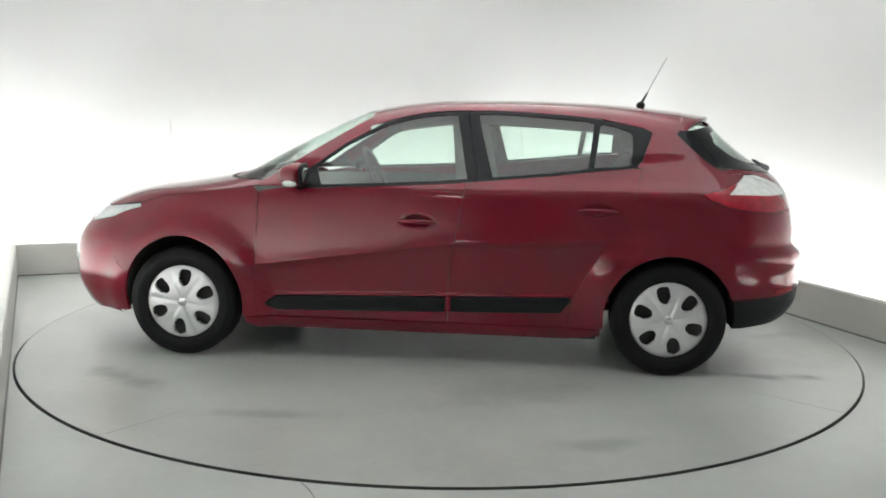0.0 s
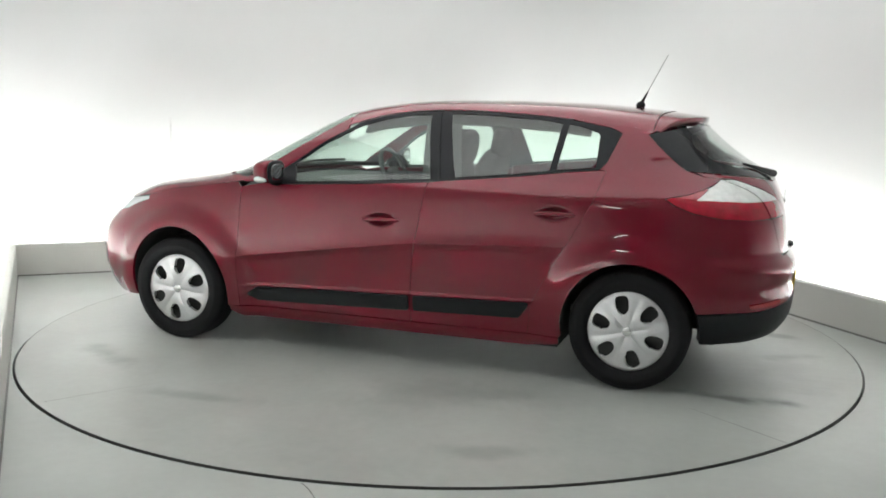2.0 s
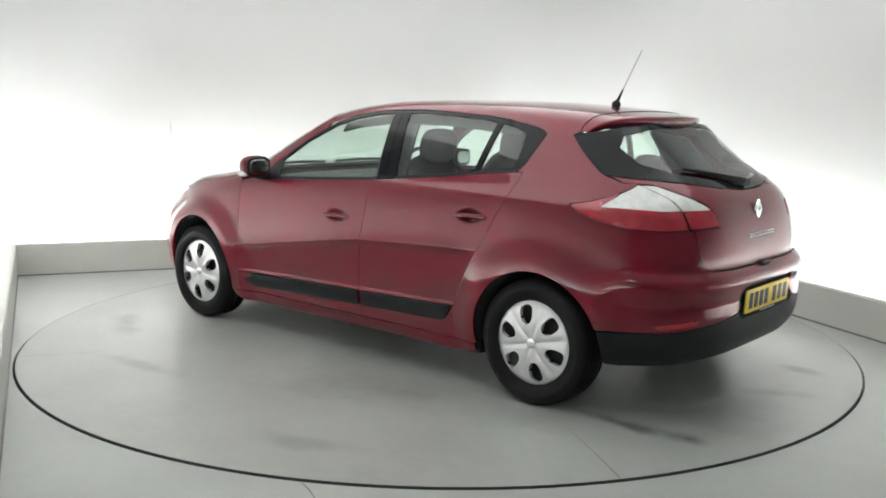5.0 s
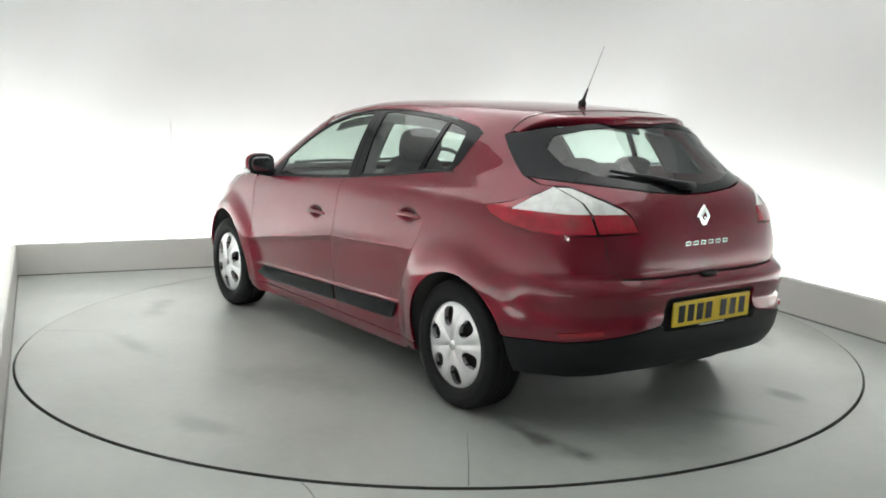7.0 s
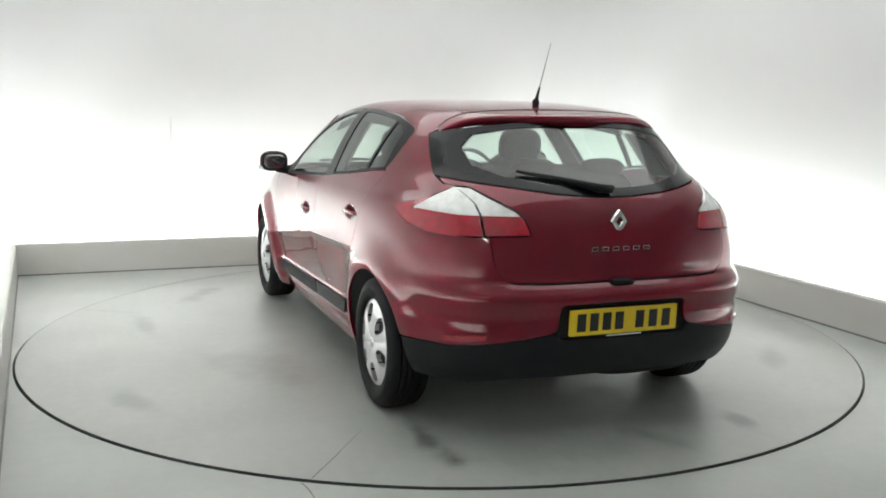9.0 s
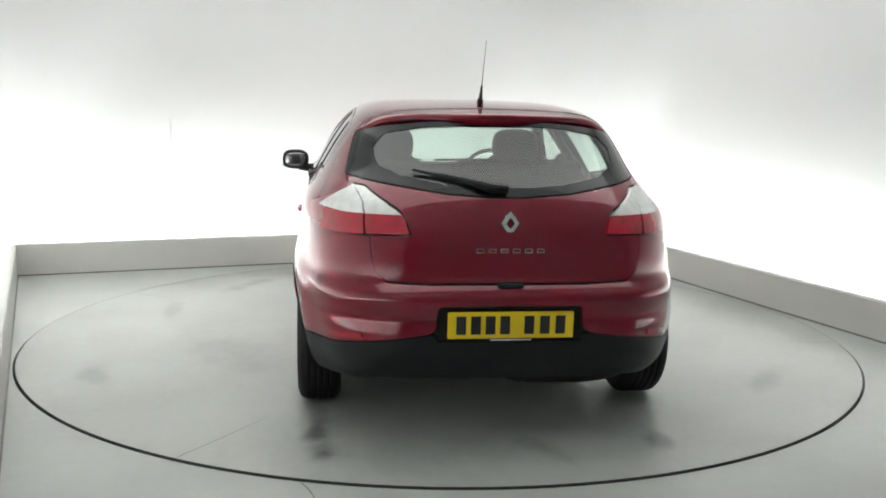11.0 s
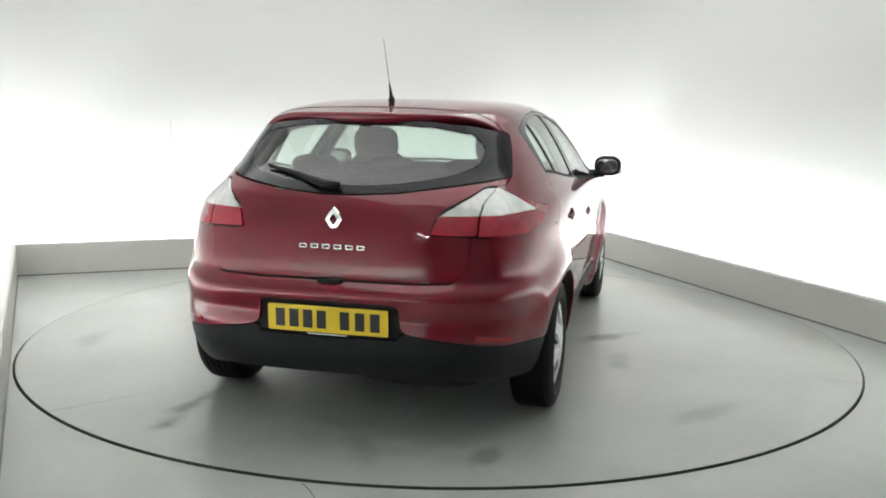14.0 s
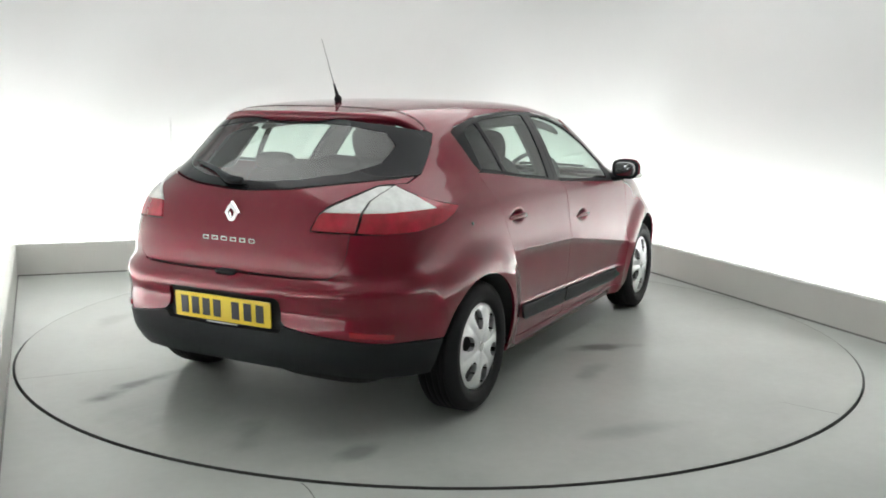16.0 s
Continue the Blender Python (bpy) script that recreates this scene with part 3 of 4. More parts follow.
def hubcap(phase):
    """Six broad spokes with rounded windows between them."""
    hole = []
    for i in range(13):
        a = -math.pi / 2 + math.pi * i / 12
        c, s = math.cos(a), math.sin(a)
        r = 0.138 + 0.046 * math.copysign(abs(s) ** 0.75, s)
        hole.append((r, (0.034 + 0.008 * s) * abs(c) ** 0.75))
    h = radians(30)
    poly = [(0.02, 0.0)] + [(r, w) for r, w in hole] + [(CAP_R, 0.0)]
    poly += [(CAP_R * math.cos(h * i / 8), CAP_R * math.sin(h * i / 8)) for i in range(1, 9)]
    poly += [(0.02 * math.cos(h), 0.02 * math.sin(h))]
    b = bmesh.new()
    b.faces.new([b.verts.new((u, v, 0)) for u, v in poly])
    for i in range(1, 22):
        bmesh.ops.bisect_plane(b, geom=b.verts[:] + b.edges[:] + b.faces[:], plane_co=(i * 0.01, 0, 0), plane_no=(1, 0, 0), dist=1e-6)
    for i in range(1, 11):
        bmesh.ops.bisect_plane(b, geom=b.verts[:] + b.edges[:] + b.faces[:], plane_co=(0, i * 0.011, 0), plane_no=(0, 1, 0), dist=1e-6)
    pts = [(v.co.x, v.co.y) for v in b.verts]
    faces = [[v.index for v in f.verts] for f in b.faces]
    b.verts.index_update()
    faces = [[v.index for v in f.verts] for f in b.faces]
    edge = [tuple(v.index for v in e.verts) for e in b.edges if e.is_boundary]
    b.free()

    def on_hole(p):
        return p[1] > 1e-4 and min(math.hypot(p[0] - q[0], p[1] - q[1]) for q in hole) < 0.008 and 0.085 < p[0] < 0.192 and p[1] < 0.046

    bm = bmesh.new()
    for k in range(6):
        for m in (1, -1):
            a0 = k * math.pi / 3 + phase
            vs, lows = [], []
            for x, y in pts:
                y2 = y * m
                r = math.hypot(x, y2)
                groove = 0.007 * math.exp(-((abs(math.atan2(y, x)) - h) / 0.09) ** 2) * (1 if r < 0.17 else 0.35)
                px, pz = x * math.cos(a0) - y2 * math.sin(a0), x * math.sin(a0) + y2 * math.cos(a0)
                vs.append(bm.verts.new((px, cap_depth(r) - groove, pz)))
                lows.append((px, cap_depth(r) - groove - 0.022, pz))
            for f in faces:
                q = [vs[i] for i in f]
                bm.faces.new(q if m == 1 else q[::-1])
            for i, j in edge:
                if on_hole(pts[i]) and on_hole(pts[j]):
                    li, lj = bm.verts.new(lows[i]), bm.verts.new(lows[j])
                    bm.faces.new((vs[i], vs[j], lj, li))
    bmesh.ops.remove_doubles(bm, verts=bm.verts, dist=0.0004)
    for e in bm.edges:
        if len(e.link_faces) == 2 and e.calc_face_angle(0) > 0.9:
            e.smooth = False
    bmesh.ops.triangulate(bm, faces=[f for f in bm.faces if len(f.verts) > 4])
    return bm


def wheel(parent, x, side):
    """Tyre, black steel rim and silver cover; its outer face looks along +y, or -y on the right."""
    w = new("wheel")
    w.parent = parent
    w.matrix_basis = pose(x, side * (0.792 if x > 0 else 0.774), HUB_Z, 0, 0, 0 if side > 0 else 180)
    R = TYRE_R
    prof = [(0.200, -0.085), (0.225, -0.097), (0.262, -0.099), (R - 0.016, -0.090), (R - 0.004, -0.076)]
    for y in (-0.045, -0.015, 0.015, 0.045):
        prof += [(R, y - 0.011), (R, y - 0.0045), (R - 0.007, y - 0.003), (R - 0.007, y + 0.003), (R, y + 0.0045), (R, y + 0.011)]
    prof += [(R - 0.004, 0.076), (R - 0.016, 0.090), (0.262, 0.0985), (0.258, 0.101), (0.25, 0.1005), (0.235, 0.0985), (0.225, 0.096), (0.212, 0.090), (0.205, 0.078)]
    part("tyre", lathe(prof), RUBBER, w)
    part("rim", lathe([(0.205, -0.08), (0.19, -0.06), (0.185, 0.02), (0.205, 0.075), (0.205, 0.082), (0.192, 0.06), (0.15, 0.035), (0.09, 0.045), (0.0005, 0.045)]), STEEL, w, "black steel wheel rim")
    cap = part("hubcap", turned(hubcap(0.646 if x > 0 else 0.3), Matrix.Translation((0, 0.072, 0))), SILVER, w, "silver six-spoke wheel cover")
    badge = lathe([(0.0005, 0.006), (0.018, 0.006), (0.024, 0.003), (0.026, -0.004)], 32)
    part("centre_badge", turned(badge, Matrix.Translation((0, 0.094, 0))), CHROME, cap)
    return w


def build_handles(doors, x, z):
    for d, sg in zip(doors, (1, -1)):
        y = WIDE(z)
        def bend(p):
            return Vector((p.x, p.y + 0.010 * (1 - (p.x / 0.112) ** 2), p.z - 0.004 * (p.x / 0.108) ** 2))
        m = Matrix.Translation((x, sg * (y - 0.002), z)) @ Matrix.Diagonal((1, sg, 1, 1)) @ pose(0, 0, 0, 5, 0, 0)
        part("door_handle", turned(blob((0, 0, 0), (0.106, 0.011, 0.0105), 3.2, 32, 12, bend), m), PAINT, d)


def build_car():
    th = new("car")
    B = {}
    # floor pan and dark inner skin
    def inner(s, z, fn):
        return inward(fn(s, z), 0.022)
    for fn, front in ((rear_at, False), (front_at, True)):
        for sg in (1, -1):
            bm = bmesh.new()
            us, vs = steps(0.02, 1.0, 46), steps(0.18 if front else 0.30, 0.93, 34)
            g = [[bm.verts.new((lambda p: (p.x, p.y * sg, p.z))(inner(u, v, fn))) for v in vs] for u in us]
            for i in range(len(us) - 1):
                for j in range(len(vs) - 1):
                    q = (g[i][j], g[i + 1][j], g[i + 1][j + 1], g[i][j + 1])
                    if all(math.hypot(abs(v.co.x) - HUB_X, v.co.z - HUB_Z) > 0.385 or abs(v.co.y) < 0.5 for v in q):
                        bm.faces.new(q)
            part("inner_skin", bm, UNDER, th)
    for sg in (1, -1):
        bm = bmesh.new()
        xs = steps(NOSE_X, X0R, 10)
        zs = steps(0.17, 0.93, 20)
        g = [[bm.verts.new((lambda p: (p.x, p.y * sg, p.z))(inward(side_at(x, z), 0.022))) for z in zs] for x in xs]
        for i in range(10):
            for j in range(20):
                bm.faces.new((g[i][j], g[i + 1][j], g[i + 1][j + 1], g[i][j + 1]))
        part("inner_skin", bm, TRIM, th)
        for cx in (HUB_X, -HUB_X):
            bm = bmesh.new()
            g = []
            for a in range(-8, 189, 7):
                up = 1.08 if cx > 0 else 1.0
                x, z = cx + 0.347 * math.cos(radians(a)), HUB_Z + 0.347 * up * math.sin(radians(a))
                ye = flank(x, max(z, 0.25)) - 0.006
                g.append([bm.verts.new((x, sg * y, z)) for y in (0.45, 0.58, 0.7, ye)] + [bm.verts.new((cx + 0.41 * math.cos(radians(a)), sg * (flank(cx + 0.41 * math.cos(radians(a)), max(0.25, HUB_Z + 0.41 * math.sin(radians(a)))) - 0.017), HUB_Z + 0.41 * math.sin(radians(a))))])
            for i in range(len(g) - 1):
                for j in range(4):
                    bm.faces.new((g[i][j], g[i + 1][j], g[i + 1][j + 1], g[i][j + 1]))
            bm.faces.new([row[0] for row in g])
            part("wheel_liner", bm, UNDER, th)
    bm = box(bmesh.new(), (-0.95, -0.78, 0.165), (0.95, 0.78, 0.24))
    box(bm, (-1.90, -0.44, 0.26), (-0.95, 0.44, 0.32))
    box(bm, (0.95, -0.44, 0.19), (2.0, 0.44, 0.28))
    part("floor_pan", bm, UNDER, th, smooth=False)
    part("rear_axle", tube([(-HUB_X, -0.66, 0.27), (-HUB_X, 0.66, 0.27)], 0.04), UNDER, th)
    part("silencer", blob((-1.72, -0.30, 0.25), (0.12, 0.30, 0.07), 3), UNDER, th)

    # flank panels
    def door_lines(slope, x, hx, hz):
        """Extra cuts along the crease and round the handle."""
        out = [((x, crease(x) + k, 0), (slope, 1, 0)) for k in (-0.06, -0.035, -0.02, -0.01, -0.004, 0.0, 0.004, 0.008, 0.014, 0.026, 0.036, 0.048, 0.062)]
        out += [((0, 0.386 + k * 0.005, 0), (0.03, 1, 0)) for k in range(-4, 5)]
        out += [((hx + k * 0.012, 0, 0), (1, 0, 0)) for k in range(-8, 9)]
        return out + [((0, hz + k * 0.006, 0), (0, 1, 0)) for k in range(-8, 9)]
    lines_f = door_lines(0.147 / 1.08, 0.4, *HANDLES[0])
    lines_r = door_lines(0.034 / 0.76, -0.5, *HANDLES[1])
    fender = [(0.907, 0.235), (0.912, 0.5), (0.897, 0.72), (0.890, 0.925), (0.93, 0.950), (1.2, 0.913), (1.45, 0.878), (1.60, 0.835),
              (1.59, 0.812), (1.70, 0.780), (1.80, 0.738), (1.74, 0.55)] + arch(HUB_X, 22, 192)
    B["fender"] = both("front_fender", PAINT, th, fender, side_at, cut=0.003, gap=0.0)
    door_f = [(0.907, 0.235), (0.912, 0.5), (0.897, 0.72), (0.885, 0.93), (0.76, 0.952), (0.62, 0.951), (0.15, 0.975), (-0.235, 1.0),
              (-0.195, 0.76), (-0.165, 0.6), (-0.15, 0.45), (-0.148, 0.235)]
    B["door_f"] = both("front_door", PAINT, th, door_f, side_at, cut=0.008, lines=lines_f)
    door_r = [(-0.148, 0.235), (-0.15, 0.45), (-0.165, 0.6), (-0.195, 0.76), (-0.235, 1.0), (-0.27, 1.004), (-0.70, 1.046), (-0.967, 1.078),
              (-1.12, 1.092), (-1.163, 1.092), (-1.118, 0.943), (-1.03, 0.773), (-0.905, 0.563), (-0.845, 0.45), (-0.815, 0.388), (-0.80, 0.235)]
    B["door_r"] = both("rear_door", PAINT, th, door_r, side_at, cut=0.008, lines=lines_r)
    sill = [(0.975, 0.232), (-0.97, 0.232), (-0.97, 0.195), (-0.8, 0.165), (0.9, 0.165), (0.975, 0.20)]
    both("sill", PAINT, th, sill, side_at, cut=0.004)
    for nm, poly in (("front", [(0.862, 0.306), (0.80, 0.352), (0.4, 0.366), (-0.136, 0.380), (-0.136, 0.298), (0.4, 0.283), (0.80, 0.272)]),
                     ("rear", [(-0.164, 0.381), (-0.45, 0.391), (-0.80, 0.400), (-0.806, 0.385), (-0.755, 0.316), (-0.45, 0.308), (-0.164, 0.300)])):
        for d, ob in zip(B["door_f"] if nm == "front" else B["door_r"], both("side_moulding", BLACK, th, poly, lambda x, z: side_at(x, z) + Vector((0, 0.012, 0)), "black plastic protective moulding", gap=0.0, cut=0.012)):
            ob.parent = d
    pillar = [(0.76, 0.958), (0.70, 1.003), (0.567, 1.094), (0.439, 1.188), (0.31, 1.262), (0.31, 1.332), (0.45, 1.252), (0.60, 1.16),
              (0.75, 1.065), (0.875, 0.985), (0.89, 0.955)]
    both("front_pillar", PAINT, th, pillar, side_at, cut=0.004, gap=0.0005)

    # roof, spoiler, glass of the nose
    def tail_x(s):
        return -1.395 + 0.03 * abs(s) ** 2
    for sg in (1,):
        bm = bmesh.new()
        ss = [-1 + i / 24 for i in range(49)]
        ss = [math.copysign(abs(s) ** 0.8, s) for s in ss]
        ks = steps(0, 1, 60)
        g = [[bm.verts.new((lambda p: (p.x, math.copysign(p.y, s) if s else 0.0, p.z))(roof_at(0.31 + (tail_x(s) - 0.31) * k, abs(s)))) for s in ss] for k in ks]
        for i in range(60):
            for j in range(48):
                bm.faces.new((g[i][j], g[i + 1][j], g[i + 1][j + 1], g[i][j + 1]))
        part("roof", bm, PAINT, th)
        bm = bmesh.new()
        rows = []
        for s in ss:
            a = abs(s)
            xe = -1.585 + 0.19 * a ** 2.6
            x1 = tail_x(s) - 0.0018
            pts = []
            for k in steps(0, 1, 8):
                p = roof_at(x1 + (min(xe, x1 - 0.02) - x1) * k, a)
                pts.append(Vector((p.x, p.y, p.z - 0.002)))
            e = pts[-1]
            h = 0.048 - 0.018 * a ** 3
            pts += [e + Vector((-0.006, 0, -0.006)), e + Vector((-0.004, 0, -0.5 * h)), e + Vector((0.006, 0, -h)), e + Vector((0.06, 0, -h - 0.004))]
            pts = [pts[0] + Vector((0, 0, -0.005))] + pts
            rows.append([bm.verts.new((p.x, math.copysign(p.y, s) if s else 0.0, p.z)) for p in pts])
        for q, w in zip(rows, rows[1:]):
            for j in range(len(q) - 1):
                bm.faces.new((q[j], q[j + 1], w[j + 1], w[j]))
        spoiler = part("spoiler", bm, PAINT, th)
    part("brake_light", turned(blob((0, 0, 0), (0.004, 0.075, 0.007), 4), Matrix.Translation((-1.586, 0, 1.352))), DARK_LENS, spoiler, "dark red high brake light")
    ws = [(0, 0.99), (0.62, 0.985), (s_at(0.87, 0.985, True), 0.988), (s_at(0.75, 1.06, True), 1.06), (s_at(0.60, 1.155, True), 1.155),
          (s_at(0.45, 1.247, True), 1.247), (s_at(0.31, 1.328, True), 1.328), (0.35, 1.372), (0, 1.381)]
    part("windscreen", skin(ws, front_at, "s", sink=0.004, whole=True, step=0.06), GLASS, th, "green-tinted windscreen").visible_shadow = False
    hood = [(0, 0.985)] + [(0.62, 0.982)] + to_s([(0.93, 0.953), (1.2, 0.915), (1.45, 0.880), (1.60, 0.838)], True) + [(0.45, 0.80), (0.2, 0.795), (0, 0.795)]
    part("bonnet", skin(hood, front_at, "s", whole=True, cut=0.004), PAINT, th)
    nose = [(0, 0.79), (0.2, 0.79)] + [(0.36, 0.76), (0.40, 0.722), (0.43, 0.70)] + to_s([(1.80, 0.738), (1.74, 0.55)], True) + to_s(arch(HUB_X, 22, -12, n=8), True) + [(0.42, 0.19), (0, 0.17)]
    bumper_f = part("front_bumper", skin(nose, front_at, "s", whole=True, cut=0.003, gap=0.0), PAINT, th)
    lamp = [(0.24, 0.785), (0.44, 0.795)] + to_s([(1.60, 0.830), (1.592, 0.814), (1.70, 0.782), (1.80, 0.741)], True) + [(0.43, 0.703), (0.40, 0.725), (0.365, 0.765)]
    both("headlamp", HEAD_LENS, th, lamp, front_at, "clear headlamp with a silver reflector", space="s", sink=0.003)
    cowl = [(0, 0.998), (0.62, 0.99), (s_at(0.87, 0.99, True), 0.99), (s_at(0.75, 1.05, True), 1.05), (s_at(0.75, 0.962, True), 0.962), (s_at(0.90, 0.958, True), 0.958), (0.5, 0.97), (0, 0.97)]
    part("cowl", skin(cowl, front_at, "s", whole=True, sink=0.012, gap=0.0), BLACK, th, "black plastic scuttle panel")
    for sg in (1, -1):
        q = front_at(0.43, 0.50)
        part("intake", turned(blob((0, 0, 0), (0.012, 0.065, 0.026), 2.6, 24, 10), Matrix.Translation((q.x - 0.006, sg * (q.y - 0.004), q.z)) @ pose(0, 0, 0, 0, 0, sg * 40)), BLACK, bumper_f, "small black bumper intake")
        part("wiper", tube([(1.03, sg * 0.05, 1.005), (1.02, sg * 0.30, 1.012), (0.93, sg * 0.56, 1.01)], 0.009), BLACK, th)

    # side glass and its black surround
    def surround(name, poly, parents, mat=GLOSSBLACK, **kw):
        for d, ob in zip(parents, both(name, mat, th, poly, side_at, gap=0.0, **kw)):
            ob.parent = d
    def pane(poly, parents):
        for d, ob in zip(parents, both("window", GLASS, th, poly, side_at, "green-tinted side window", gap=0.0, flange=0.0, sink=0.004, cut=0.01)):
            ob.parent = d
            ob.visible_shadow = False
    top_f = [(0.555, 1.083), (0.43, 1.176), (0.235, 1.281), (0.095, 1.323), (-0.035, 1.345), (-0.165, 1.354)]
    out_f = [(-0.215, 1.371), (-0.03, 1.360), (0.10, 1.339), (0.241, 1.299), (0.439, 1.186), (0.567, 1.092)]
    pane([(0.545, 0.966), (0.585, 1.06)] + top_f + [(-0.24, 1.014), (0.15, 0.989)], B["door_f"])
    surround("window_frame", top_f + out_f, B["door_f"], cut=0.002)
    surround("waist_strip", [(0.62, 0.953), (0.15, 0.977), (-0.235, 1.002), (-0.24, 1.016), (0.15, 0.991), (0.62, 0.967)], B["door_f"], BLACK, cut=0.002)
    surround("pillar_trim", [(-0.165, 1.354), (-0.215, 1.371), (-0.219, 1.371), (-0.298, 1.004), (-0.24, 1.004), (-0.24, 1.014)], B["door_f"], cut=0.001)
    surround("mirror_sail", [(0.76, 0.957), (0.70, 1.001), (0.567, 1.091), (0.555, 1.083), (0.585, 1.06), (0.545, 0.966), (0.545, 0.957)], B["door_f"], BLACK, cut=0.002)
    top_r = [(-0.280, 1.358), (-0.385, 1.360), (-0.60, 1.350), (-0.82, 1.335), (-0.905, 1.322)]
    out_r = [(-0.925, 1.341), (-0.82, 1.352), (-0.60, 1.365), (-0.385, 1.373), (-0.222, 1.372)]
    pane(top_r + [(-0.875, 1.083), (-0.70, 1.060), (-0.372, 1.029)], B["door_r"])
    surround("window_frame", top_r + out_r, B["door_r"], cut=0.002)
    surround("pillar_trim", [(-0.222, 1.372), (-0.280, 1.358), (-0.372, 1.029), (-0.372, 1.014), (-0.301, 1.006)], B["door_r"], cut=0.001)
    surround("waist_strip", [(-0.372, 1.014), (-0.70, 1.048), (-0.967, 1.080), (-1.12, 1.094), (-1.12, 1.106), (-0.91, 1.088), (-0.875, 1.083), (-0.70, 1.060), (-0.372, 1.029)], B["door_r"], BLACK, cut=0.002)
    surround("window_divider", [(-0.905, 1.322), (-0.925, 1.341), (-0.940, 1.339), (-0.940, 1.318), (-0.908, 1.088), (-0.875, 1.083)], B["door_r"], cut=0.001)
    pane([(-0.940, 1.318), (-1.02, 1.303), (-1.09, 1.28), (-1.105, 1.262), (-1.105, 1.12), (-1.09, 1.105), (-0.908, 1.088)], B["door_r"])
    surround("quarter_trim", [(-0.940, 1.339), (-1.0, 1.331), (-1.16, 1.302), (-1.214, 1.278), (-1.200, 1.241), (-1.158, 1.131), (-1.128, 1.098), (-1.105, 1.106),
                              (-1.107, 1.12), (-1.107, 1.262), (-1.09, 1.282), (-1.02, 1.305), (-0.940, 1.320)], B["door_r"], cut=0.003)

    # tail panels, in (s, z)
    rail = [(x, RAIL(x)) for x in (-0.95, -1.08, -1.16, -1.25, -1.35, -1.38)]
    quarter = to_s(rail) + [(0.545, 1.275), (0.524, 1.102), (0.503, 1.068), (0.478, 1.066), (0.516, 1.028), (0.553, 0.993), (0.588, 0.972), (0.579, 0.939),
               (0.556, 0.902), (0.517, 0.878), (0.466, 0.872), (0.50, 0.80), (0.555, 0.62)]
    quarter += to_s([(-HUB_X - 0.342 * math.cos(radians(a)), HUB_Z + 0.004 + 0.342 * math.sin(radians(a))) for a in range(28, 194, 6)])
    quarter += to_s([(-0.97, 0.235), (-0.80, 0.235), (-0.815, 0.388), (-0.845, 0.45), (-0.905, 0.563), (-1.03, 0.773), (-1.118, 0.943), (-1.163, 1.092),
                     (-1.13, 1.096), (-1.160, 1.131), (-1.202, 1.241), (-1.216, 1.279), (-1.16, 1.304), (-1.0, 1.333)])
    both("rear_quarter", PAINT, th, quarter, rear_at, space="s", cut=0.004, step=0.03, gap=0.0)
    bumper = [(0, 0.683), (0.274, 0.683), (0.365, 0.688), (0.390, 0.73), (0.401, 0.80), (0.404, 0.872), (0.466, 0.872), (0.50, 0.80), (0.555, 0.62)]
    bumper += to_s([(-HUB_X - 0.342 * math.cos(radians(a)), HUB_Z + 0.004 + 0.342 * math.sin(radians(a))) for a in (28, 23, 19)])
    bumper += [(0.48, 0.426), (0.40, 0.453), (0.274, 0.488), (0.258, 0.51), (0.252, 0.592), (0.24, 0.604), (0, 0.606)]
    bumper_r = part("rear_bumper", skin(bumper, rear_at, "s", whole=True, cut=0.006, step=0.03, gap=0.0), PAINT, th)
    low = [(0, 0.452), (0.255, 0.458), (0.262, 0.48), (0.272, 0.486), (0.40, 0.451), (0.48, 0.424)] + to_s([(-HUB_X - 0.342 * math.cos(radians(a)), HUB_Z + 0.004 + 0.342 * math.sin(radians(a))) for a in (18, 9, -2, -9)]) + [(0.46, 0.255), (0.36, 0.285), (0.2, 0.285), (0, 0.285)]
    part("lower_bumper", skin(low, lambda s, z: rear_at(s, z) + Vector((-0.004 * (1 - s), 0, 0)), "s", whole=True, flange=0.05, cut=0.006), BLACK, bumper_r, "black unpainted lower rear bumper")
    yy = rear_at(0.258, 0.53).y
    bm = grid(lambda y, z: Vector((rear_at(s_of(-2.07, abs(y), z), z).x + 0.024, y, z)), steps(-yy - 0.02, yy + 0.02, 20), steps(0.44, 0.615, 6))
    part("plate_recess", bm, BLACK, bumper_r)
    for ob in both("reflector", BUMPER_LENS, th, [(0.415, 0.462), (0.487, 0.442), (0.489, 0.464), (0.415, 0.487)], lambda s, z: rear_at(s, z) + Vector((-0.0055, 0.004, 0)), "red reflector", space="s", cut=0.004):
        ob.parent = bumper_r
    tg = [(0, 1.030), (0.09, 1.031), (0.245, 1.044), (0.388, 1.073), (0.47, 1.089), (0.517, 1.099), (0.501, 1.066), (0.478, 1.064), (0.452, 1.063), (0.413, 1.028), (0.354, 0.980),
          (0.334, 0.948), (0.318, 0.884), (0.412, 0.879), (0.404, 0.872), (0.401, 0.80), (0.392, 0.73), (0.367, 0.692), (0.274, 0.687), (0, 0.687)]
    tailgate = part("tailgate", skin(tg, rear_at, "s", whole=True, cut=0.012, step=0.03, gap=0.004), PAINT, th)
    # rear window with its black border
    out_half = [(0, 1.340), (0.20, 1.338), (0.33, 1.330), (0.45, 1.310), (0.55, 1.279), (0.5265, 1.102), (0.47, 1.091), (0.388, 1.076), (0.245, 1.047), (0.09, 1.034), (0, 1.033)]
    in_half = [(0, 1.066), (0.13, 1.068), (0.25, 1.079), (0.37, 1.108), (0.44, 1.150), (0.463, 1.225), (0.44, 1.280), (0.34, 1.308), (0.20, 1.318), (0, 1.320)]
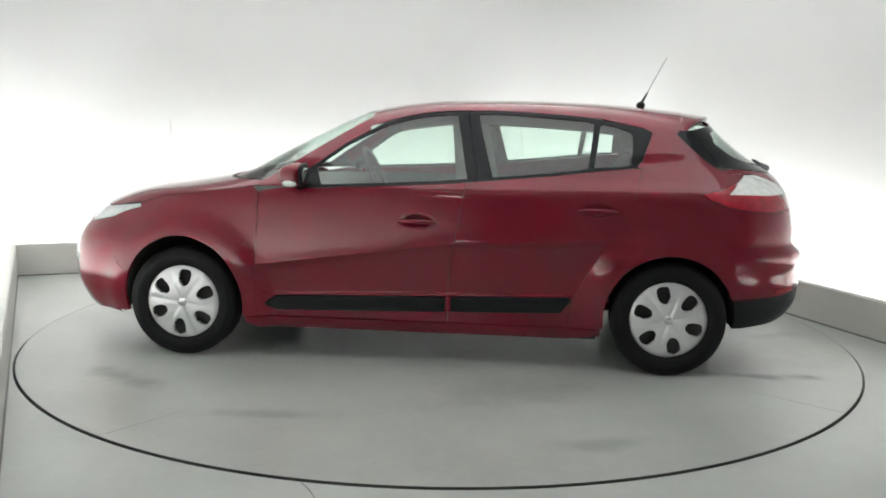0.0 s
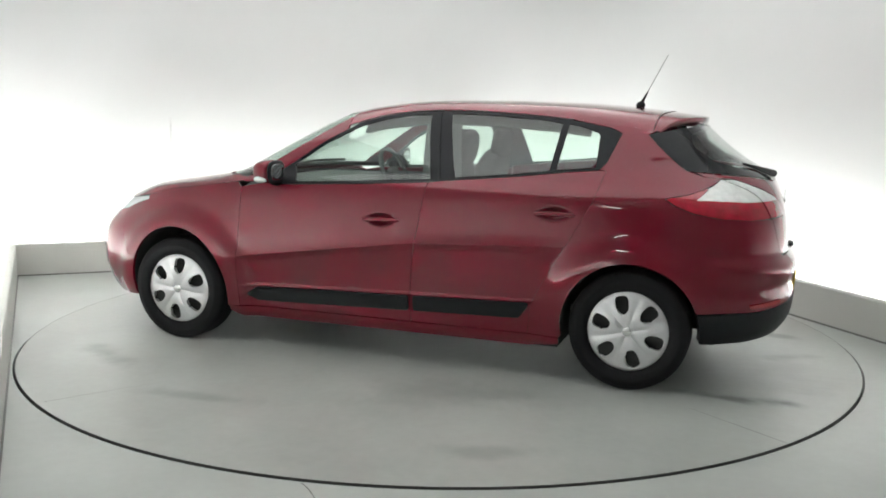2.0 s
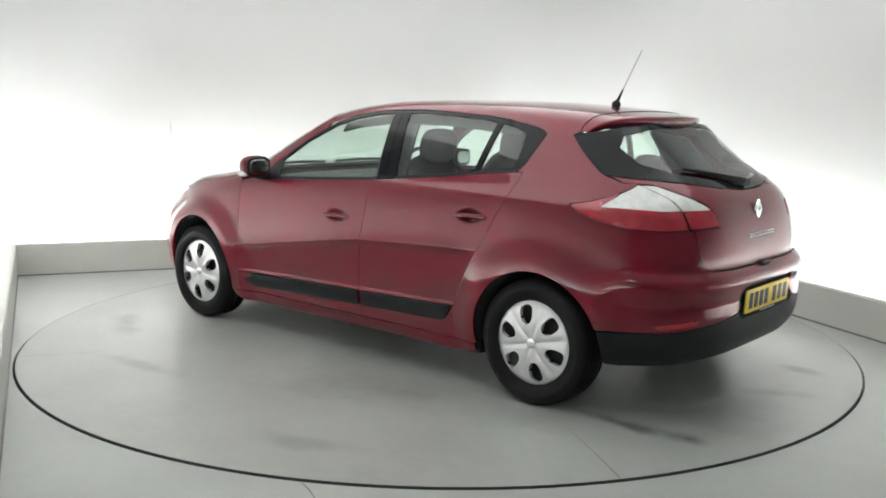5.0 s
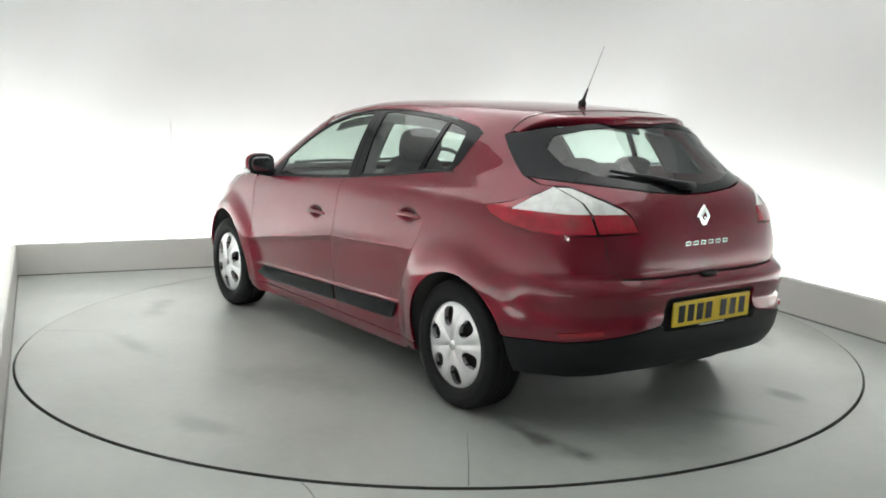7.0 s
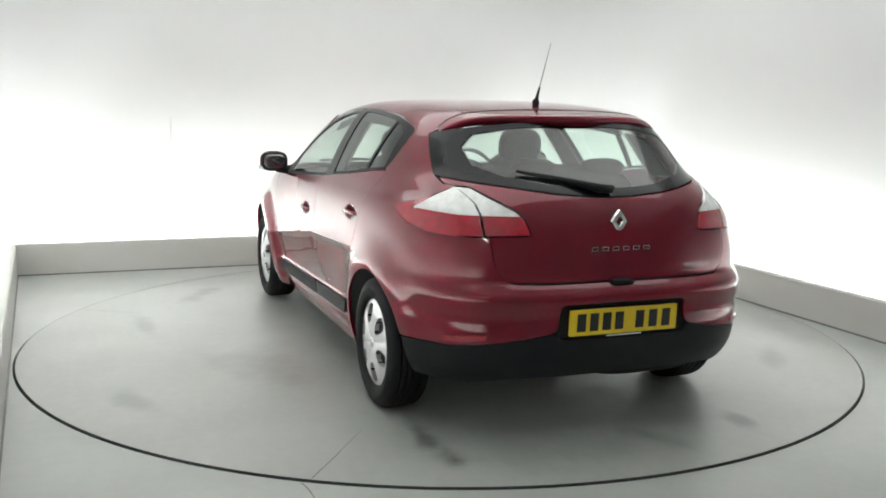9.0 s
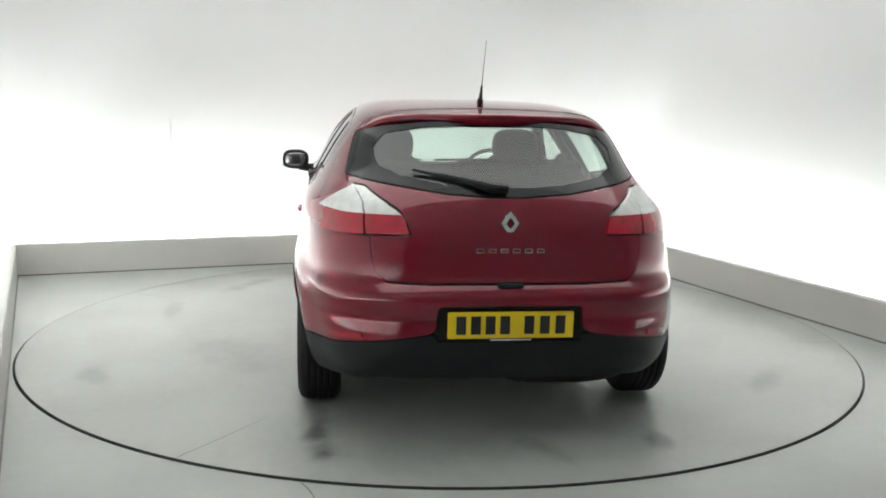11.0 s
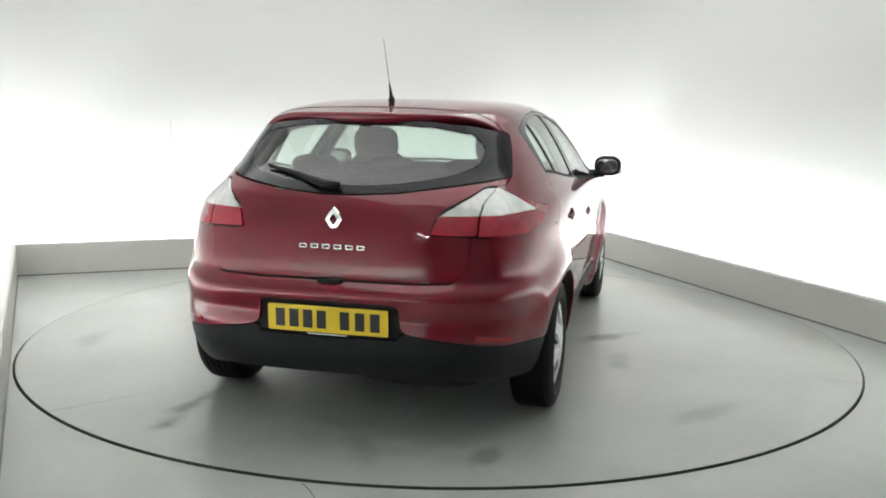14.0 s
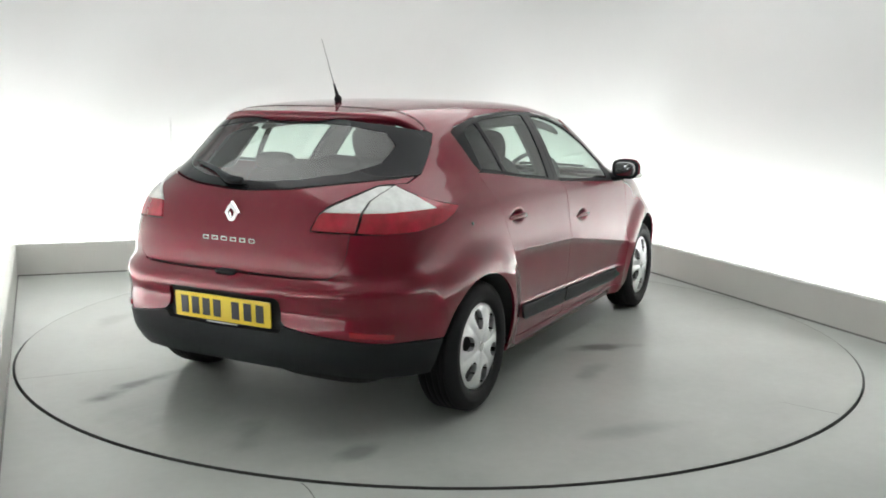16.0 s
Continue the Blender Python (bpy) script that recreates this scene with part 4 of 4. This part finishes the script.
    rw = part("rear_window", skin(in_half, rear_at, "s", sink=0.005, gap=0.0, flange=0.0, whole=True, cut=0.02), REARGLASS, tailgate, "tinted rear window with a black border")
    rw.visible_shadow = False
    part("window_border", skin(out_half + in_half, rear_at, "s", sink=0.0025, gap=0.0, flange=0.012, whole=True, cut=0.004), GLOSSBLACK, tailgate, "gloss black window border")
    # tail lamps: the outer one on the body, the inner one on the tailgate
    outer_w = [(0.480, 1.062), (0.439, 1.002), (0.424, 0.961), (0.465, 0.960), (0.545, 0.968), (0.516, 1.022)]
    outer_r = [(0.424, 0.959), (0.417, 0.882), (0.466, 0.876), (0.516, 0.882), (0.554, 0.906), (0.577, 0.941), (0.586, 0.969), (0.555, 0.988), (0.520, 1.022), (0.547, 0.967), (0.465, 0.958)]
    inner_w = [(0.474, 1.060), (0.433, 1.002), (0.418, 0.961), (0.344, 0.961), (0.358, 0.977), (0.415, 1.024), (0.451, 1.059)]
    inner_r = [(0.418, 0.959), (0.411, 0.883), (0.321, 0.888), (0.334, 0.944), (0.344, 0.959)]
    for name, mat, poly, lab in (("lamp_clear", WHITE_LENS, outer_w, "clear white upper lens"), ("lamp_red", RED_LENS, outer_r, "red lower lens")):
        both(name, mat, th, poly, lambda s, z: rear_at(s, z) + Vector((-0.004, 0.003, 0)), lab, space="s", gap=-0.0016, cut=0.004, step=0.02)
    for name, mat, poly, lab in (("lamp_clear", WHITE_LENS, inner_w, "clear white upper lens"), ("lamp_red", RED_LENS, inner_r, "red lower lens")):
        for ob in both(name, mat, th, poly, lambda s, z: rear_at(s, z) + Vector((-0.004, 0.003, 0)), lab, space="s", gap=-0.0016, cut=0.004, step=0.02):
            ob.parent = tailgate
    # emblem as a plain open lozenge, and the name as plain bars
    bm = bmesh.new()
    ex = rear_at(0, 0.933).x
    ring = []
    for k, dx in ((1.1, 0.0), (1.0, -0.010), (0.48, -0.012), (0.38, 0.0)):
        ring.append([bm.verts.new((ex - 0.001 + dx, a * k, 0.933 + b * k + dx * 0.1)) for a, b in ((0.036, 0), (0.02, 0.026), (0, 0.048), (-0.02, 0.026), (-0.036, 0), (-0.02, -0.026), (0, -0.048), (0.02, -0.026))])
    for q, w in zip(ring, ring[1:]):
        for j in range(8):
            bm.faces.new((q[j], q[(j + 1) % 8], w[(j + 1) % 8], w[j]))
    part("emblem", bm, CHROME, tailgate, "chrome lozenge emblem", smooth=False)
    for i in range(6):
        y = 0.125 - i * 0.05
        x = rear_at(abs(y) / (abs(y) + 0.85), 0.823).x
        bm = bmesh.new()
        for lo, hi in (((-0.0155, 0.814), (-0.013, 0.831)), ((0.013, 0.814), (0.0155, 0.831)), ((-0.013, 0.814), (0.013, 0.8165)), ((-0.013, 0.8285), (0.013, 0.831))):
            box(bm, (x - 0.004, y + lo[0], lo[1]), (x + 0.003, y + hi[0], hi[1]))
        part("name_bar", bm, CHROME, tailgate, smooth=False)
    # number plate
    px = -2.092
    plate = part("number_plate", turned(blob((0, 0, 0), (0.004, 0.260, 0.0555), 40, 48, 24), Matrix.Translation((px, 0, 0.526)) @ pose(0, 0, 0, 0, -3, 0)), YELLOW, bumper_r, "yellow number plate with black bars")
    for i, y in enumerate((0.205, 0.145, 0.085, 0.025, -0.075, -0.14, -0.205)):
        part("plate_bar", turned(box(bmesh.new(), (-0.0015, -0.020, -0.038), (0.001, 0.020, 0.038)), Matrix.Translation((px - 0.0045, y, 0.526)) @ pose(0, 0, 0, 0, -3, 0)), INK, plate, smooth=False)
    part("plate_footer", box(bmesh.new(), (px - 0.006, -0.085, 0.462), (px - 0.003, 0.085, 0.468)), WHITE_LENS, plate, "pale strip below the plate", smooth=False)
    lock = rear_at(s_of(-1.3775, 0.833, 0.882), 0.882)
    part("flap_lock", blob((lock.x, -lock.y, lock.z), (0.009, 0.004, 0.009), 2.2, 16, 8), BLACK, th)
    # rear wiper
    w0, w1 = rear_at(s_of(-1.95, 0.02, 1.06), 1.055), rear_at(s_of(-1.85, 0.40, 1.12), 1.125)
    o = Vector((-0.018, 0, 0.010))
    part("rear_wiper", tube([w0 + o + Vector((0, -0.02, 0)), w0 + o + Vector((0, 0.05, 0.004)), w0.lerp(w1, 0.5) + o, w1 + o * 0.7], 0.02, taper=[0.017, 0.020, 0.012, 0.006]), BLACK, tailgate, "black rear wiper arm and blade")
    part("tailgate_latch", blob((rear_at(0, 0.69).x - 0.008, 0, 0.684), (0.02, 0.055, 0.012), 4), BLACK, tailgate)

    # wheels
    for x in (HUB_X, -HUB_X):
        for sg in (1, -1):
            wheel(th, x, sg)
    build_handles(B["door_f"], 0.02, 0.79)
    build_handles(B["door_r"], -0.93, 0.873)

    # door mirrors
    for d, sg in zip(B["door_f"], (1, -1)):
        c = Vector((0.655, sg * 0.942, 1.025))
        shell = part("door_mirror", blob(c, (0.095, 0.088, 0.066), 2.6, 32, 18, lambda p: Vector((p.x * (1.0 if p.x > 0 else 0.42), p.y * (1 - 0.25 * max(0, p.x / 0.095)), p.z * (1 - 0.15 * max(0, p.x / 0.095))))), PAINT, d)
        part("mirror_bezel", blob(c + Vector((-0.038, 0, 0)), (0.012, 0.086, 0.063), 3.0, 32, 14), BLACK, shell, "black mirror surround")
        part("mirror_glass", blob(c + Vector((-0.048, 0, 0)), (0.004, 0.068, 0.045), 3.0, 32, 10), MIRROR, shell, "mirror glass")
        part("mirror_base", tube([(0.655, sg * 0.80, 0.965), (0.66, sg * 0.86, 0.968), (0.662, sg * 0.92, 0.975)], 0.026, taper=[0.034, 0.028, 0.024]), BLACK, shell)
        part("indicator", blob(c + Vector((0.02, sg * 0.062, -0.040)), (0.040, 0.030, 0.018), 2.5, 20, 10), WHITE_LENS, shell, "pale indicator lens")

    # aerial
    base = part("aerial_base", blob((-1.211, 0, ROOF(-1.211) + 0.012), (0.026, 0.015, 0.022), 2.0), BLACK, th)
    tip = Vector((-1.35, 0.0, 1.705))
    a0 = Vector((-1.213, 0, ROOF(-1.211) + 0.02))
    part("aerial_foot", tube([a0, a0.lerp(tip, 0.12), a0.lerp(tip, 0.25)], 0.004, 8, taper=[0.011, 0.007, 0.004]), BLACK, base)
    part("aerial", tube([a0.lerp(tip, 0.24), tip], 0.0022, 8, taper=[0.0024, 0.0015]), MAST, base, "thin grey rod aerial")

    build_cabin(th)
    return tagged(th, "dark red metallic five-door hatchback standing on the turntable", "car")


def build_cabin(th):
    cabin = part("cabin_floor", box(bmesh.new(), (-1.60, -0.60, 0.33), (1.15, 0.60, 0.36)), TRIM, th, smooth=False)
    part("parcel_shelf", box(bmesh.new(), (-1.80, -0.58, 0.90), (-1.22, 0.58, 0.925)), TRIM, th, smooth=False)
    part("dashboard", blob((0.78, 0, 0.80), (0.34, 0.72, 0.15), 4), TRIM, th)
    bm = bmesh.new()
    ss = [-0.97 + 1.94 * i / 30 for i in range(31)]
    g = [[bm.verts.new((x, math.copysign(roof_at(x, abs(s)).y, s) * 0.97, roof_at(x, abs(s)).z - 0.022)) for s in ss] for x in steps(0.28, -1.40, 24)]
    for i in range(24):
        for j in range(30):
            bm.faces.new((g[i][j], g[i + 1][j], g[i + 1][j + 1], g[i][j + 1]))
    part("headlining", bm, LINER, th)
    # linings of the pillars and the roof's edges
    both("pillar_lining", TRIM, th, [(-0.13, 1.352), (-0.33, 1.352), (-0.405, 1.02), (-0.18, 0.99)], side_at, "grey centre pillar lining", sink=0.045, cut=0.02)
    both("pillar_lining", TRIM, th, [(-1.10, 1.306), (-1.36, 1.27), (-1.50, 1.08), (-1.17, 1.06)], side_at, "grey rear pillar lining", sink=0.05, cut=0.03)
    edge = [0.22, 0.1, -0.1, -0.3, -0.5, -0.7, -0.9, -1.05]
    both("roof_edge_lining", TRIM, th, [(x, RAIL(x) - 0.004) for x in edge] + [(x, RAIL(x) - 0.055) for x in edge[::-1]], side_at, "grey lining along the roof's edge", sink=0.04, cut=0.01)
    for y in (0.37, -0.37):
        seat = part("front_seat", blob((0.15, y, 0.55), (0.27, 0.25, 0.11), 3.5), SEAT, th, "dark grey cloth front seat")
        part("seat_back", turned(blob((0, 0, 0.27), (0.085, 0.245, 0.32), 3.2, 28, 16, lambda p: Vector((p.x, p.y * (1 - 0.18 * max(0, p.z / 0.32)), p.z))), Matrix.Translation((-0.10, y, 0.56)) @ pose(0, 0, 0, 0, -16, 0)), SEAT, seat)
        part("headrest", turned(blob((0, 0, 0), (0.052, 0.135, 0.10), 3.0), Matrix.Translation((-0.29, y, 1.172)) @ pose(0, 0, 0, 0, -10, 0)), SEAT, seat)
        for k in (0.05, -0.05):
            part("headrest_post", tube([(-0.265, y + k, 1.03), (-0.285, y + k, 1.13)], 0.006, 8), CHROME, seat)
    bench = part("rear_bench", blob((-0.72, 0, 0.58), (0.26, 0.62, 0.10), 4), SEAT, th, "dark grey cloth rear bench")
    part("bench_back", turned(blob((0, 0, 0.25), (0.08, 0.62, 0.27), 4.0), Matrix.Translation((-1.02, 0, 0.62)) @ pose(0, 0, 0, 0, -20, 0)), SEAT, bench)
    for y in (0.40, 0.0, -0.40):
        part("headrest", turned(blob((0, 0, 0), (0.045, 0.12, 0.045), 3.0), Matrix.Translation((-1.20, y, 1.10)) @ pose(0, 0, 0, 0, -14, 0)), SEAT, bench)
    bm = bmesh.new()
    n = 40
    rings = []
    for i in range(n):
        a = 2 * math.pi * i / n
        rings.append([bm.verts.new(((0.014 * math.sin(b)), (0.18 + 0.014 * math.cos(b)) * math.cos(a), (0.18 + 0.014 * math.cos(b)) * math.sin(a))) for b in [2 * math.pi * j / 8 for j in range(8)]])
    for i in range(n):
        for j in range(8):
            bm.faces.new((rings[i][j], rings[(i + 1) % n][j], rings[(i + 1) % n][(j + 1) % 8], rings[i][(j + 1) % 8]))
    m = Matrix.Translation((0.46, -0.37, 0.94)) @ pose(0, 0, 0, 0, 24, 0)
    wheel_ob = part("steering_wheel", turned(bm, m), TRIM, th)
    part("wheel_hub", turned(blob((0.01, 0, -0.01), (0.03, 0.07, 0.06), 3), m), TRIM, wheel_ob)
    part("wheel_spoke", turned(box(bmesh.new(), (-0.005, -0.175, -0.02), (0.012, 0.175, 0.012)), m), TRIM, wheel_ob, smooth=False)
    part("rear_view_mirror", blob((0.33, 0, 1.30), (0.02, 0.11, 0.03), 3.5), TRIM, th)


car = build_car()
wall_light(ROOM @ pose(5.195, 7.14, 2.25, 0, 0, -90))


# ---- what moves ----
def motions():
    rows_table, rows_car = [], []
    for i in range(33):
        t = i * 0.5
        turn = pose(0, 0, 0, 0, 0, A0 + RATE * t)
        rows_table.append((t, turn))
        rows_car.append((t, turn @ pose(0.0245, -0.0234, 0.0)))
    walk(turntable, rows_table)
    walk(car, rows_car)


motions()
